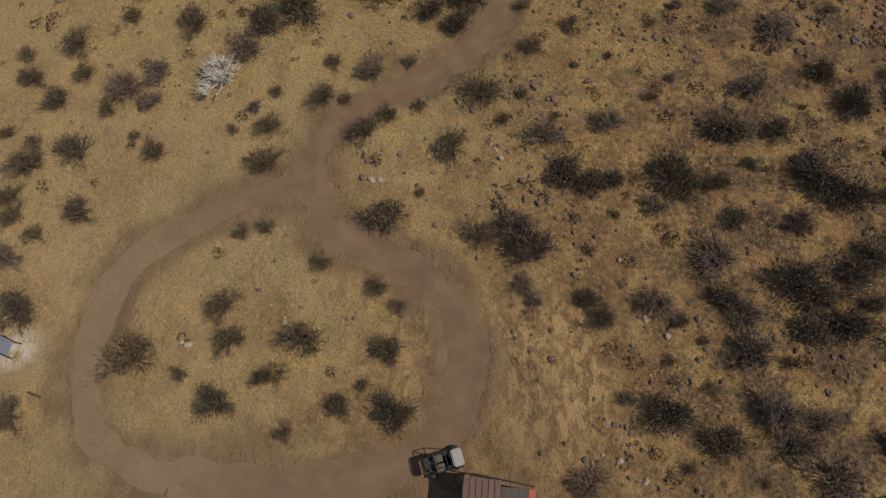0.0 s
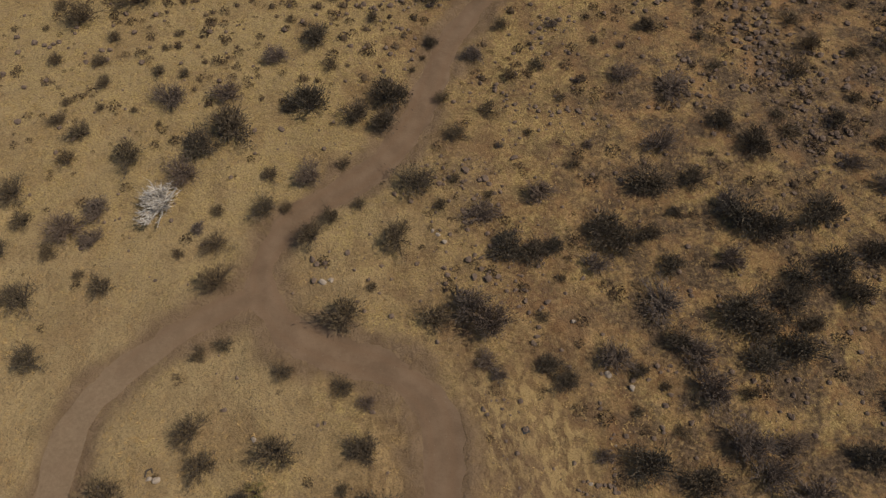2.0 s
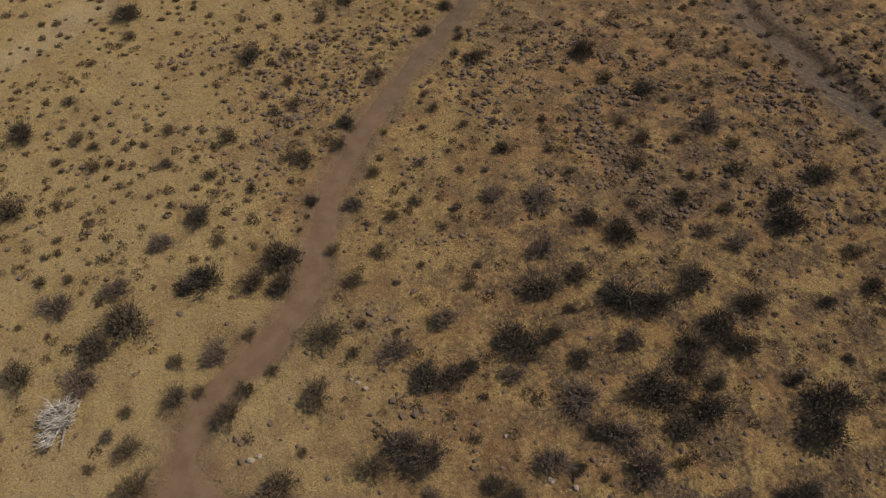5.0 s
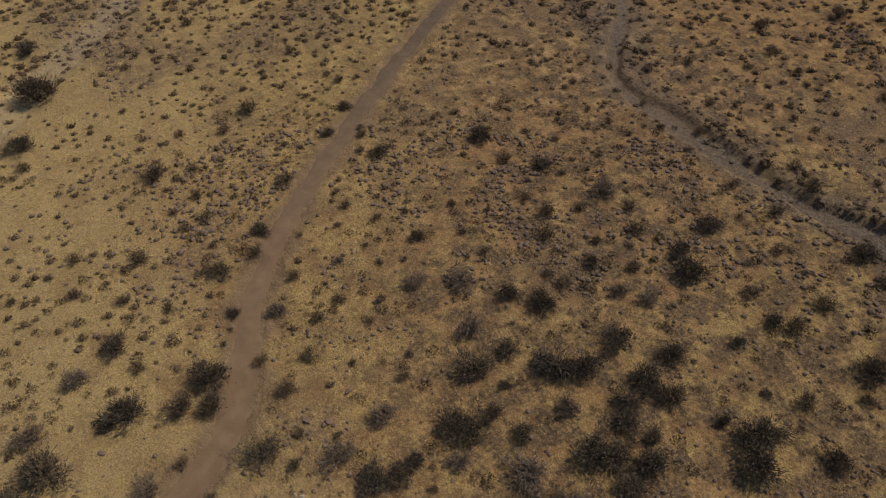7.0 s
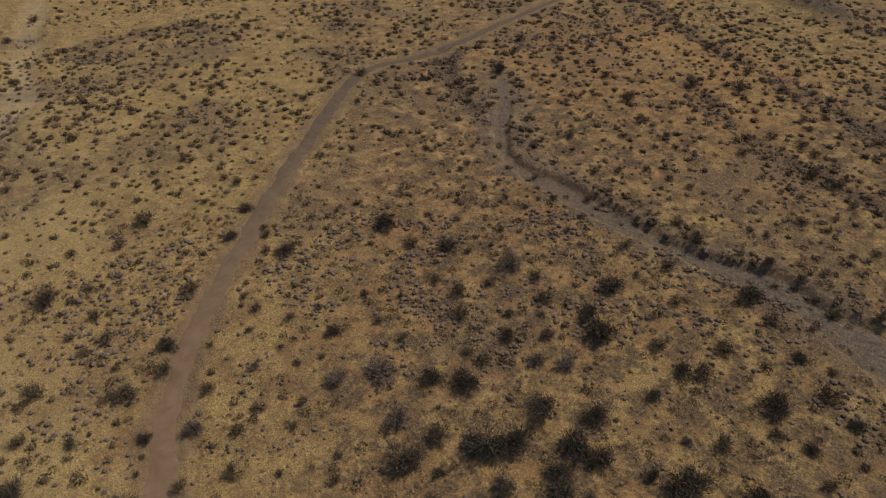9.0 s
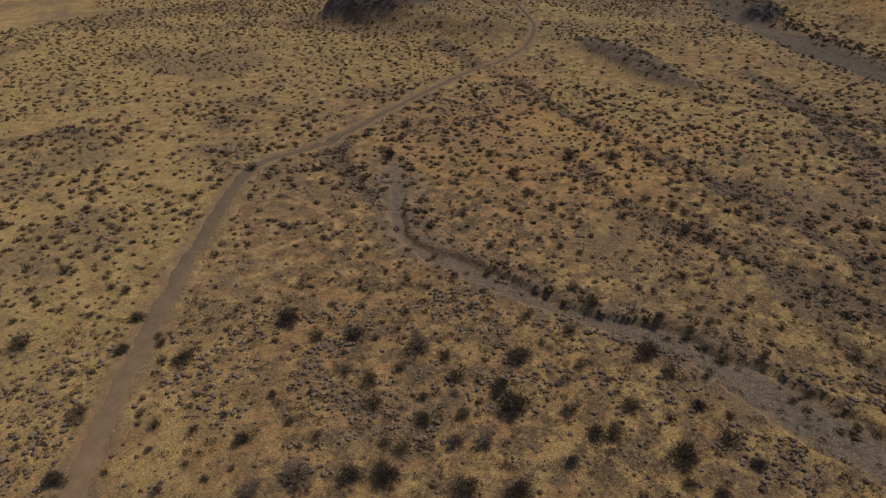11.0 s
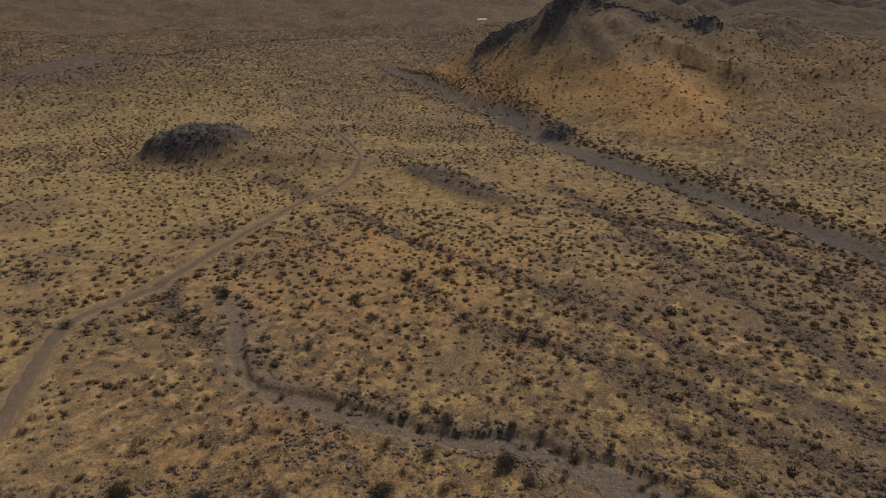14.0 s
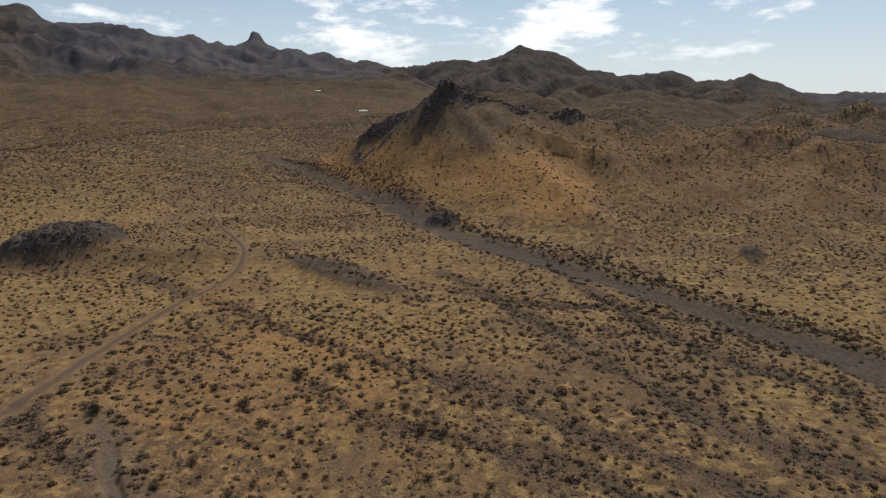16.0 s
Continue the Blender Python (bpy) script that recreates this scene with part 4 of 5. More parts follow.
DARK_B = [
    (14.4, 5.8, 1.95), (17.8, 4.3, 1.99), (28.7, 14.4, 1.27), (-24.1, 65.1, 2.37), (-14.6, 36.5, 2.74), (-17.4, 35.0, 2.39),
    (-8.2, 38.6, 2.4), (-9.9, 38.6, 1.03), (-4.2, 37.3, 1.96), (-1.0, 38.9, 2.56), (-1.6, 36.1, 1.93), (-7.6, 46.8, 1.75),
    (9.4, 55.2, 1.71), (3.1, 45.2, 1.1), (23.8, 45.5, 1.3), (37.3, 32.7, 1.4), (43.4, 48.7, 1.89), (32.7, 23.3, 2.41),
    (35.9, 19.5, 1.85), (32.0, 18.7, 2.22), (32.5, 16.5, 1.93), (44.9, 26.1, 2.62), (46.4, 28.8, 1.69), (34.7, 12.6, 1.0),
    (33.8, 8.3, 2.71), (29.2, 4.8, 1.8), (-8.5, 98.7, 3.99), (-11.9, 85.6, 2.82), (1.3, 71.5, 2.3), (-8.1, 113.8, 2.59),
]
DARK_C = [
    (28.1, 73.7, 1.58), (23.3, 68.9, 1.49), (27.2, 61.8, 1.97), (40.2, 58.1, 2.27), (52.4, 30.3, 2.2), (63.0, 18.7, 2.32),
    (49.9, 9.1, 1.99), (36.1, 9.9, 2.89), (39.7, 5.4, 1.66), (88.9, 85.9, 2.28), (47.0, 17.2, 1.33), (57.7, 10.5, 1.16),
    (70.5, 20.3, 1.34),
]
YELLOW_A = [
    (-11.5, 6.5, 1.19),
]
BLEACHED_A = [
    (-20.1, 29.3, 2.38),
]
GREY_A = [
    (3.9, 18.3, 1.86), (5.1, 16.7, 2.11),
]

DARK_P = [
    (42.1, 17.5, 1.09), (48, 4.6, 1.13), (53.4, 3, 1.19),
]
TWIGGY_P = [
    (40.1, 12.4, 0.85), (14.8, 46.7, 0.91), (42.7, 32.5, 0.79), (33, 45.4, 0.82), (-9.9, 55.6, 1.37), (51.4, 24.3, 0.85),
    (55.6, 20.2, 1),
]
OLIVE_P = [
    (47.1, 7.5, 1.13), (-5.8, 52.4, 1.1),
]
SMALL_P = [
    (14, 30.3, 0.91), (14.2, 37.6, 0.83), (45.3, 1.9, 1.02), (18.6, 44.3, 0.83), (28.7, 39.8, 0.78), (49.7, 0.8, 0.76),
    (40, 34.9, 1.03), (12.8, 52.5, 0.67), (21.5, 50.7, 0.97), (29.9, 48.2, 1), (19.2, 54.4, 1.07), (58.6, 7.4, 0.92),
]

TWIGGY_X = [
    (8, 32.9, 0.59), (15.6, 32.3, 0.78), (16, 39.4, 0.64), (20.9, 43.3, 0.75), (17, 51.8, 0.66), (24.8, 50, 0.97),
]
OLIVE_X = [
    (-27.9, 37.3, 1.52), (-21.9, 43.9, 0.98), (-2.1, 49.1, 0.91), (-30.1, 39, 1.18), (-26.6, 42.9, 0.99), (-27.3, 45.6, 1.09),
    (-31.4, 46, 1.27), (-15.3, 57.7, 0.94), (-32.1, 53.2, 1.2), (-16.8, 61, 1.05), (-20.6, 59.9, 1.05), (-30.5, 63.7, 1.22),
]
SMALL_X = [
    (6.5, 27.9, 0.84), (10.7, 34.1, 0.6), (25.7, 30.2, 0.44), (1.2, 42.1, 0.52), (-7.5, 41.7, 0.45), (-21.3, 38, 0.52),
    (2.3, 43.6, 0.52), (-23.6, 39.6, 0.54), (-19.6, 43.5, 0.75), (-26.6, 40.1, 0.69), (-10, 49.6, 0.78), (-29.7, 41.1, 0.78),
    (-21.6, 47, 0.65), (28.5, 43.6, 0.86), (-20.6, 48.9, 0.8), (-20.5, 53.1, 0.68), (-20.2, 58.5, 0.64), (50.7, 38.1, 0.73),
    (-28.5, 62.2, 0.77), (27.7, 68.3, 1.08), (57.6, 48.8, 0.99), (57.6, 62.3, 1.08), (49, 78.7, 0.92),
]

BROWN_A = [
    (2.3, 60, 1.27), (-17.1, 57.8, 1.49), (19.2, 57.2, 0.85), (55.7, 23.7, 1.6), (-11.7, 59.4, 0.83), (40, 47.5, 0.81),
    (61.2, 15.1, 1.48), (8.7, 62.5, 0.96), (1.8, 63.2, 0.85), (56.7, 29.8, 0.89), (63.2, 11.6, 0.88), (44.5, 46.4, 0.92),
    (61.6, 21.8, 0.63), (-18.4, 62.8, 1.56), (64.7, -10.3, 0.72), (-33.5, 56.7, 2.08), (66.3, 2.8, 0.91), (66.3, -3.6, 0.91),
    (60.8, 28.3, 1.53), (2.1, 67.9, 0.77), (34.6, 58.7, 0.78), (68.4, 1.7, 1.02), (25.6, 63.9, 1.12), (50.8, 47, 1.14),
    (52.5, 45.1, 0.79), (60.5, 34.2, 1.57), (68.9, -9.1, 1.31), (6, 70.2, 1.12), (57.3, 41.1, 0.97), (70.6, -3.7, 0.66),
]
BROWN_B = [
    (70.6, 11.8, 0.96), (48.4, 52.8, 0.98), (17.5, 69.5, 0.93), (-19.3, 70.1, 1.61), (46.2, 56.3, 1.09), (42.2, 59.4, 1.06),
    (72.8, -5.2, 0.68), (66.3, 31.5, 0.83), (70.1, 23.7, 0.97), (61.1, 42.1, 0.82), (37.3, 65.3, 0.89), (46, 59.8, 0.65),
    (74, 14.9, 1.27), (51.6, 56.4, 1.03), (40.5, 64.9, 1.04), (57.2, 52.2, 0.86), (50.2, 59, 0.57), (70.2, 32.8, 1.61),
    (11.7, 76.6, 1.55), (60.4, 48.9, 0.76), (24.1, 73.9, 0.7), (77.8, -1.1, 1.11), (-16.8, 76.9, 1.07), (6.5, 78.5, 1.28),
    (49.9, 61, 0.67), (78.6, 7.3, 0.92), (2.1, 79.9, 0.86), (56.8, 56.3, 0.77), (75.9, 25.4, 1.02), (76.5, 23.6, 1.02),
]
BROWN_C = [
    (80.2, 1.3, 0.83), (66.9, 45.1, 1.27), (79.9, 14.1, 1.03), (59, 55.8, 0.68), (81.2, -6.9, 0.83), (-12, 81.2, 1.61),
    (25.1, 78.3, 0.9), (38.9, 72.5, 0.7), (24.5, 79.7, 1.07), (82.6, 12.4, 1.27), (84.6, 7.6, 0.97), (65.6, 54.3, 1.02),
    (9.9, 85, 0.82), (83.6, 18.8, 1.54), (82.9, 21.8, 1.54), (59.7, 63, 1.03), (22.5, 83.9, 0.94), (72.3, 48.4, 1.34),
    (79.7, 36.9, 1.05), (17.4, 86.2, 1.08), (1.2, 88.1, 0.93), (75.1, 46.2, 1.14), (13.4, 88.1, 0.74), (79.6, 40.2, 1.05),
    (29.7, 84.1, 1.12), (87.2, 19.2, 1.17), (21.2, 87.7, 1.1), (84.9, 30.8, 0.86), (79, 43.9, 1.06), (57.8, 70.9, 1.07),
]
BROWN_D = [
    (43.9, 80.3, 1.3), (91.8, 4.2, 0.91), (92, -0.2, 0.8), (88.4, 27.4, 0.98), (89.2, 25, 1.31), (18.2, 90.9, 0.76),
    (16.4, 92.2, 0.88), (71.9, 60.1, 1.42), (91.9, 18.8, 1.32), (68.5, 64.9, 0.99), (59.8, 73.9, 0.66), (90.8, 31.3, 0.79),
    (56.7, 77.7, 0.83), (27.3, 93.2, 1.36), (86.1, 47.2, 0.92), (78.8, 58.7, 1.7), (96.7, 22.6, 1.39), (88.6, 44.9, 1.04),
    (39.5, 92.2, 0.93), (85.3, 52.8, 1.39), (96.9, 26.7, 1.63), (4, 100.5, 1.16), (-17.4, 99.8, 1.9), (28.1, 97.5, 0.82),
    (33.2, 95.9, 0.94), (8.3, 101.3, 0.94), (94.8, 36.9, 1.65), (90.7, 48.2, 1.18), (96.9, 34.1, 1.07), (6, 103.8, 1.08),
]
BROWN_E = [
    (47.5, 93.4, 0.72), (35.1, 98.9, 0.72), (11.2, 104.4, 0.84), (91.4, 53.8, 1.57), (102.8, 26.1, 0.73), (100.7, 33.3, 0.85),
    (102.2, 28.9, 1.7), (76.4, 75.5, 1.47), (103.7, 31.7, 1.73), (24.2, 106.6, 0.87), (103.2, 36.5, 1.87), (75.4, 79.4, 1),
    (108.4, 18.6, 1.45), (59.9, 92.8, 1.13), (29.3, 106.5, 0.88), (53.3, 100.5, 1.55), (97.5, 60.7, 2.21), (110.9, 33.6, 1.18),
    (94, 68.1, 0.92), (113.6, 23.9, 1.97), (113.7, 36, 1.21), (107.5, 53.9, 0.95), (60.1, 105.4, 1.5), (15, 120.5, 1.36),
    (116.7, 33.7, 1.36), (42.6, 116.9, 1.25), (103.1, 70.3, 1.81), (113.2, 57.1, 2.4), (112.2, 61.1, 1), (110.9, 67.7, 1.01),
]
BROWN_F = [
    (123.3, 44.4, 1.6), (124.9, 49.4, 1.04), (125.8, 52.7, 1.96), (75.5, 113.7, 1.06), (118.2, 76.4, 1.39), (105.7, 95.9, 2.2),
    (15, 144.1, 1.75), (112.3, 91.6, 1.59), (131.6, 65.3, 1.77), (66.6, 132.2, 1.62), (59.2, 137.9, 1.48), (149.8, 41.7, 1.19),
    (148.3, 50.1, 1.36), (29.5, 155.7, 1.21), (80.3, 138, 1.22), (85.4, 135, 1.22), (65.1, 150.4, 1.24), (19.3, 169.9, 1.67),
    (28.1, 183.4, 2),
]


KINDS = {
    "olive": ("desert_shrub", "olive-brown desert shrub with fanned wiry branches on dry ground", OLIVE_LEAF, BARK,
              dict(stems=48, sprays=9, leaves=1500, leaf=0.027, tall=0.60, dome=0.28, loose=0.075), OLIVE_A + OLIVE_B + OLIVE_P + OLIVE_X),
    "dark": ("dense_shrub", "dense dark green shrub with a rounded crown", DARK_LEAF, BARK,
             dict(stems=44, sprays=9, leaves=1900, leaf=0.033, tall=0.60, dome=0.3, loose=0.09), DARK_A + DARK_B + DARK_C + DARK_P),
    "twiggy": ("bare_shrub", "grey-brown leafless shrub of tangled twigs", GREY_LEAF, GREY_LEAF,
               dict(thick=1.3, stems=56, sprays=14, leaves=1000, leaf=0.026, tall=0.58, dome=0.28, loose=0.08), TWIGGY_A + TWIGGY_B + TWIGGY_P + TWIGGY_X),
    "small": ("low_shrub", "low dry brown shrub among grass and stones", OLIVE_LEAF, BARK,
              dict(stems=28, sprays=7, leaves=900, leaf=0.034, tall=0.52, dome=0.3, loose=0.09), SMALL_A + SMALL_B + SMALL_C + SMALL_P + SMALL_X),
    "brown": ("brown_shrub", "rounded brown shrub of sparse dry twigs on the open slope", BROWN_LEAF, BARK,
              dict(stems=30, sprays=8, leaves=800, leaf=0.034, tall=0.56, dome=0.3, loose=0.09), BROWN_A + BROWN_B + BROWN_C + BROWN_D + BROWN_E + BROWN_F),
    "yellow": ("yellow_shrub", "sparse yellow-green shrub beside the inner loop", YELLOW_LEAF, BARK,
               dict(stems=30, sprays=4, leaves=420, leaf=0.045, tall=0.6, dome=0.3, loose=0.06), YELLOW_A),
    "grey": ("grey_thicket", "dense grey thicket of fine dry twigs", GREY_LEAF, BARK,
             dict(stems=60, sprays=14, leaves=2200, leaf=0.028, tall=0.75, dome=0.35, loose=0.08), GREY_A),
    "bleached": ("dead_bush", "dead bush with bleached white bare branches", BLEACHED, BLEACHED,
                 dict(thick=1.9, stems=110, sprays=12, leaves=120, leaf=0.02, tall=0.62, dome=0.2, loose=0.03), BLEACHED_A),
}
SINGLES = []
rng = np.random.default_rng(11)
for number, (kind, (name, label, leaf_mat, bark_mat, shape, places)) in enumerate(KINDS.items()):
    variants = []
    grounds = land(*np.array(places).T[:2])[0]
    for v, (x, y, r) in enumerate(places):
        r = r * (0.88 if x * x + y * y > 55**2 else 0.92 if kind == "dark" else 1.0)
        tone = rng.uniform(0.8, 1.2)
        m = pose(x, y, float(grounds[v]) - 0.03, 0, 0, rng.uniform(0, 360)) @ Matrix.Diagonal((r * rng.uniform(0.92, 1.12), r * rng.uniform(0.88, 1.05), r * tone, 1))
        if len(variants) < 4:
            ob = shrub(100 * number + v, name, label, leaf_mat, bark_mat, **shape)
            ob.matrix_basis = m
            variants.append(ob)
        else:
            src = variants[int(rng.integers(4))]
            ob = copy_thing(src, Matrix())
            ob.matrix_basis = m
        SINGLES.append((x, y, r))
SINGLES = np.array(SINGLES)


# ---- scrub, stones and grass past counting ----
def sprinkle(rng, count, rmin, rmax, az0, az1):
    r = np.sqrt(rng.uniform(rmin**2, rmax**2, count))
    a = np.radians(rng.uniform(az0, az1, count))
    return r * np.sin(a), r * np.cos(a)


def spaced(rng, gap, rmin, rmax, az0, az1):
    """Places about a gap apart, with none on top of another."""
    n = int(rmax / gap) + 1
    i, j = np.meshgrid(np.arange(-n, n + 1), np.arange(-n, n + 1))
    x = (i + 0.5 * (j % 2)).ravel() * gap + rng.uniform(-0.40, 0.40, i.size) * gap
    y = j.ravel() * gap * 0.87 + rng.uniform(-0.40, 0.40, i.size) * gap
    r, az = np.hypot(x, y), np.degrees(np.arctan2(x, y))
    some = (r > rmin) & (r < rmax) & (az > az0) & (az < az1)
    return x[some], y[some]


def apart_from_singles(x, y, share):
    free = np.ones(len(x), bool)
    for sx, sy, sr in SINGLES:
        free &= (x - sx) ** 2 + (y - sy) ** 2 > (sr * share) ** 2
    return free


def clump_template(rng, count, size, tall):
    """Loose leaves of one small plant, filling a dome of radius 1."""
    a, rad = rng.uniform(0, 6.283, count), rng.uniform(0, 1, count) ** 0.5
    c = np.stack([np.cos(a) * rad, np.sin(a) * rad, tall * np.sqrt(1 - 0.85 * rad**2) * rng.uniform(0.25, 1.05, count)], 1)
    d = rng.normal(0, 1, (count, 3)) + c * [0.8, 0.8, 1.4]
    d /= np.linalg.norm(d, axis=1)[:, None]
    w = np.cross(d, rng.normal(0, 1, (count, 3)))
    w /= np.linalg.norm(w, axis=1)[:, None]
    s = size * rng.uniform(0.7, 1.4, (count, 1))
    return np.stack([c - w * s * 0.5, c + w * s * 0.5, c + d * s * 1.5], 1)


def tuft_template(rng, leaves, size, tall):
    """A small bush: a dense uneven core, and loose leaves all round it."""
    rows = []
    for rad, up in ((0.66, 0.0), (0.70, 0.42), (0.40, 0.74)):
        a = np.arange(6) / 6 * 6.283 + rng.uniform(0, 1)
        q = rad * rng.uniform(0.7, 1.15, 6)
        rows.append(np.stack([np.cos(a) * q, np.sin(a) * q, tall * up * rng.uniform(0.8, 1.2, 6)], 1))
    top, tris = np.array([0, 0, 0.86 * tall]), []
    for k in range(6):
        n = (k + 1) % 6
        for low, high in zip(rows, rows[1:]):
            tris += [(low[k], low[n], high[n]), (low[k], high[n], high[k])]
        tris.append((rows[-1][k], rows[-1][n], top))
    return np.concatenate([np.array(tris), clump_template(rng, leaves, size, tall)])


def grass_template(rng, blades):
    """A tuft of narrow blades that lean out from one root."""
    a, lean = rng.uniform(0, 6.283, blades), rng.uniform(0.3, 1.1, blades)
    root = rng.normal(0, 0.35, (blades, 3)) * [1, 1, 0]
    tip = root + np.stack([np.cos(a) * lean, np.sin(a) * lean, rng.uniform(0.3, 0.8, blades)], 1)
    side = np.stack([-np.sin(a), np.cos(a), 0 * a], 1) * rng.uniform(0.10, 0.2, (blades, 1))
    return np.stack([root - side, root + side, tip], 1)


def rock_template(rng, plain=False):
    bm = bmesh.new()
    if plain:
        bmesh.ops.create_uvsphere(bm, u_segments=4, v_segments=2, radius=1)
        bmesh.ops.triangulate(bm, faces=bm.faces[:])
    else:
        bmesh.ops.create_icosphere(bm, subdivisions=1, radius=1)
    for v in bm.verts:
        v.co *= rng.uniform(0.62, 1.2)
        v.co.z *= 0.66
    out = np.array([[v.co[:] for v in f.verts] for f in bm.faces])
    bm.free()
    return out


def strew(name, label, category, material, templates, x, y, z, size, tall, rng):
    """One mesh of many small things, each a turned and scaled template."""
    which, turn = rng.integers(0, len(templates), len(x)), rng.uniform(0, 6.283, len(x))
    tone = rng.uniform(0, 1, len(x))
    verts, tones = [], []
    for k, t in enumerate(templates):
        pick = np.flatnonzero(which == k)
        c, s = np.cos(turn[pick])[:, None, None], np.sin(turn[pick])[:, None, None]
        q = size[pick][:, None, None]
        vx, vy, vz = t[None, ..., 0], t[None, ..., 1], t[None, ..., 2]
        out = np.stack([x[pick][:, None, None] + q * (c * vx - s * vy), y[pick][:, None, None] + q * (s * vx + c * vy),
                        z[pick][:, None, None] + q * tall[pick][:, None, None] * vz], -1)
        verts.append(out.reshape(-1, 3))
        tones.append(np.repeat(tone[pick], t.shape[0] * 3))
    verts = np.concatenate(verts)
    ob = from_arrays(name, verts, np.arange(len(verts)).reshape(-1, 3), material, tone=np.concatenate(tones))
    return tagged(ob, label, category, kind="stuff")


def build_scrub():
    rng = np.random.default_rng(21)
    near = [tuft_template(rng, 44, 0.24, 0.80) for _ in range(8)]
    low = [clump_template(rng, 64, 0.19, 0.72) for _ in range(8)]
    far = [tuft_template(rng, 8, 0.40, 0.80) for _ in range(8)]
    # among the single shrubs: small ones only
    x, y = sprinkle(rng, 12000, 3, 82, -75, 130)
    z, kinds, road, wash, stony = land(x, y)
    keep = apart_from_singles(x, y, 1.0) & (road > 2.4) & (kinds["track"] < 0.35) & (rng.uniform(0, 1, len(x)) < 0.32 + 0.35 * stony + 0.45 * fbm(x, y, 7, 3, 82))
    keep &= np.hypot(x - 3, y + 3) > 6
    keep &= (x + 0.3 * y > 6) | (np.hypot(x, y) > 34) | (rng.uniform(0, 1, len(x)) < 0.15)
    size = 0.12 + 0.50 * rng.uniform(0, 1, len(x)) ** 2.6
    strew("low_scrub", "small dry brown scrub scattered over the ground", "scrub", SCRUB, low, x[keep], y[keep], z[keep] - 0.02, size[keep], rng.uniform(0.8, 1.2, keep.sum()), rng)
    # the open slopes
    x, y = spaced(rng, 2.0, 40, 178, -24, 124)
    z, kinds, road, wash, stony = land(x, y)
    group = fbm(x, y, 12, 3, 83)
    keep = apart_from_singles(x, y, 0.9) & (road > 2.6) & (wash < 0.4)
    keep &= rng.uniform(0, 1, len(x)) < np.clip(0.42 + 0.40 * group + 0.05 * stony + 0.10 * step(x - 0.5 * y, 20, 60) + 0.14 * step(0.4 * y - x, -5, 15), 0.10, 1) * (0.45 + 0.55 * np.maximum(step(np.hypot(x, y), 60, 90), step(0.35 * y - x, 0, 12)))
    size = (0.30 + 0.46 * rng.uniform(0, 1, len(x)) ** 1.6) * (0.8 + 0.45 * step(np.hypot(x, y), 80, 120))
    strew("scrub", "dark brown scrub bushes scattered over the slopes", "scrub", SCRUB, near, x[keep], y[keep], z[keep] - 0.03, size[keep], rng.uniform(0.65, 1.0, keep.sum()), rng)
    # brush that lines the drainages
    brushy = [tuft_template(rng, 26, 0.32, 0.85) for _ in range(8)]
    x, y = [], []
    for line, width, count in [(g, 2.6, 95) for g in GULLIES] + [(WASH_LINE + (2.6, 0.8), 1.2, 200), (smooth_line([(172, 53), (190, 79), (207, 104)], 1.0), 3.0, 110), (smooth_line(BROAD_WASH, 1.5), 11.0, 2800)]:
        pick = rng.integers(0, len(line), count)
        off = rng.normal(0, width, (count, 2))
        if width > 10:
            off = rng.normal(0, 3.6, (count, 2)) + np.where(rng.uniform(0, 1, (count, 1)) < 0.85, (7.5, -8.5), (-5.5, 6.0)) * rng.uniform(0.7, 1.5, (count, 1))
            pick = np.minimum(pick + rng.uniform(0, 1, count).astype(int), len(line) - 1)
        x.append(line[pick, 0] + off[:, 0]), y.append(line[pick, 1] + off[:, 1])
    x, y = np.concatenate(x), np.concatenate(y)
    x, y = x + rng.normal(0, 1.2, len(x)), y + rng.normal(0, 1.2, len(y))
    z, kinds, road, wash, stony = land(x, y)
    keep = (road > 2.6) & ((wash < 0.55) | (rng.uniform(0, 1, len(x)) < 0.3)) & (np.hypot(x, y) > 50)
    size = (0.3 + 0.75 * rng.uniform(0, 1, len(x)) ** 2.2) * (0.8 + 0.25 * step(np.hypot(x, y), 130, 190))
    strew("brush", "dark brush crowded along the dry washes", "scrub", SCRUB, brushy, x[keep], y[keep], z[keep] - 0.03, size[keep], rng.uniform(0.7, 1.1, keep.sum()), rng)
    x, y = np.concatenate([spaced(rng, 2.5, 178, 330, 10, 122), spaced(rng, 3.6, 330, 560, 24, 122), spaced(rng, 5.6, 560, 1150, 30, 122)], 1)
    z, kinds, road, wash, stony = land(x, y)
    keep = (road > 2.6 - 1.4 * step(np.hypot(x, y), 150, 200)) & (wash < 0.4) & (kinds["crag"] < 0.5)
    thin = 1 - 0.2 * step(np.hypot(x, y), 700, 1150)
    keep &= rng.uniform(0, 1, len(x)) < np.clip(0.46 + 0.42 * fbm(x, y, 24, 3, 85) + 0.25 * stony + 0.25 * step(y - 0.75 * x, -20, 40), 0.08, 1) * thin * (1 - 0.25 * kinds["amber"])
    size = (0.40 + 0.58 * rng.uniform(0, 1, len(x)) ** 2.0) * (1 + 0.35 * step(np.hypot(x, y), 250, 500) + 0.5 * step(np.hypot(x, y), 500, 950))
    strew("far_scrub", "dark scrub dotted over the far slopes", "scrub", SCRUB, far, x[keep], y[keep], z[keep] - 0.03, size[keep], rng.uniform(0.65, 1.0, keep.sum()), rng)


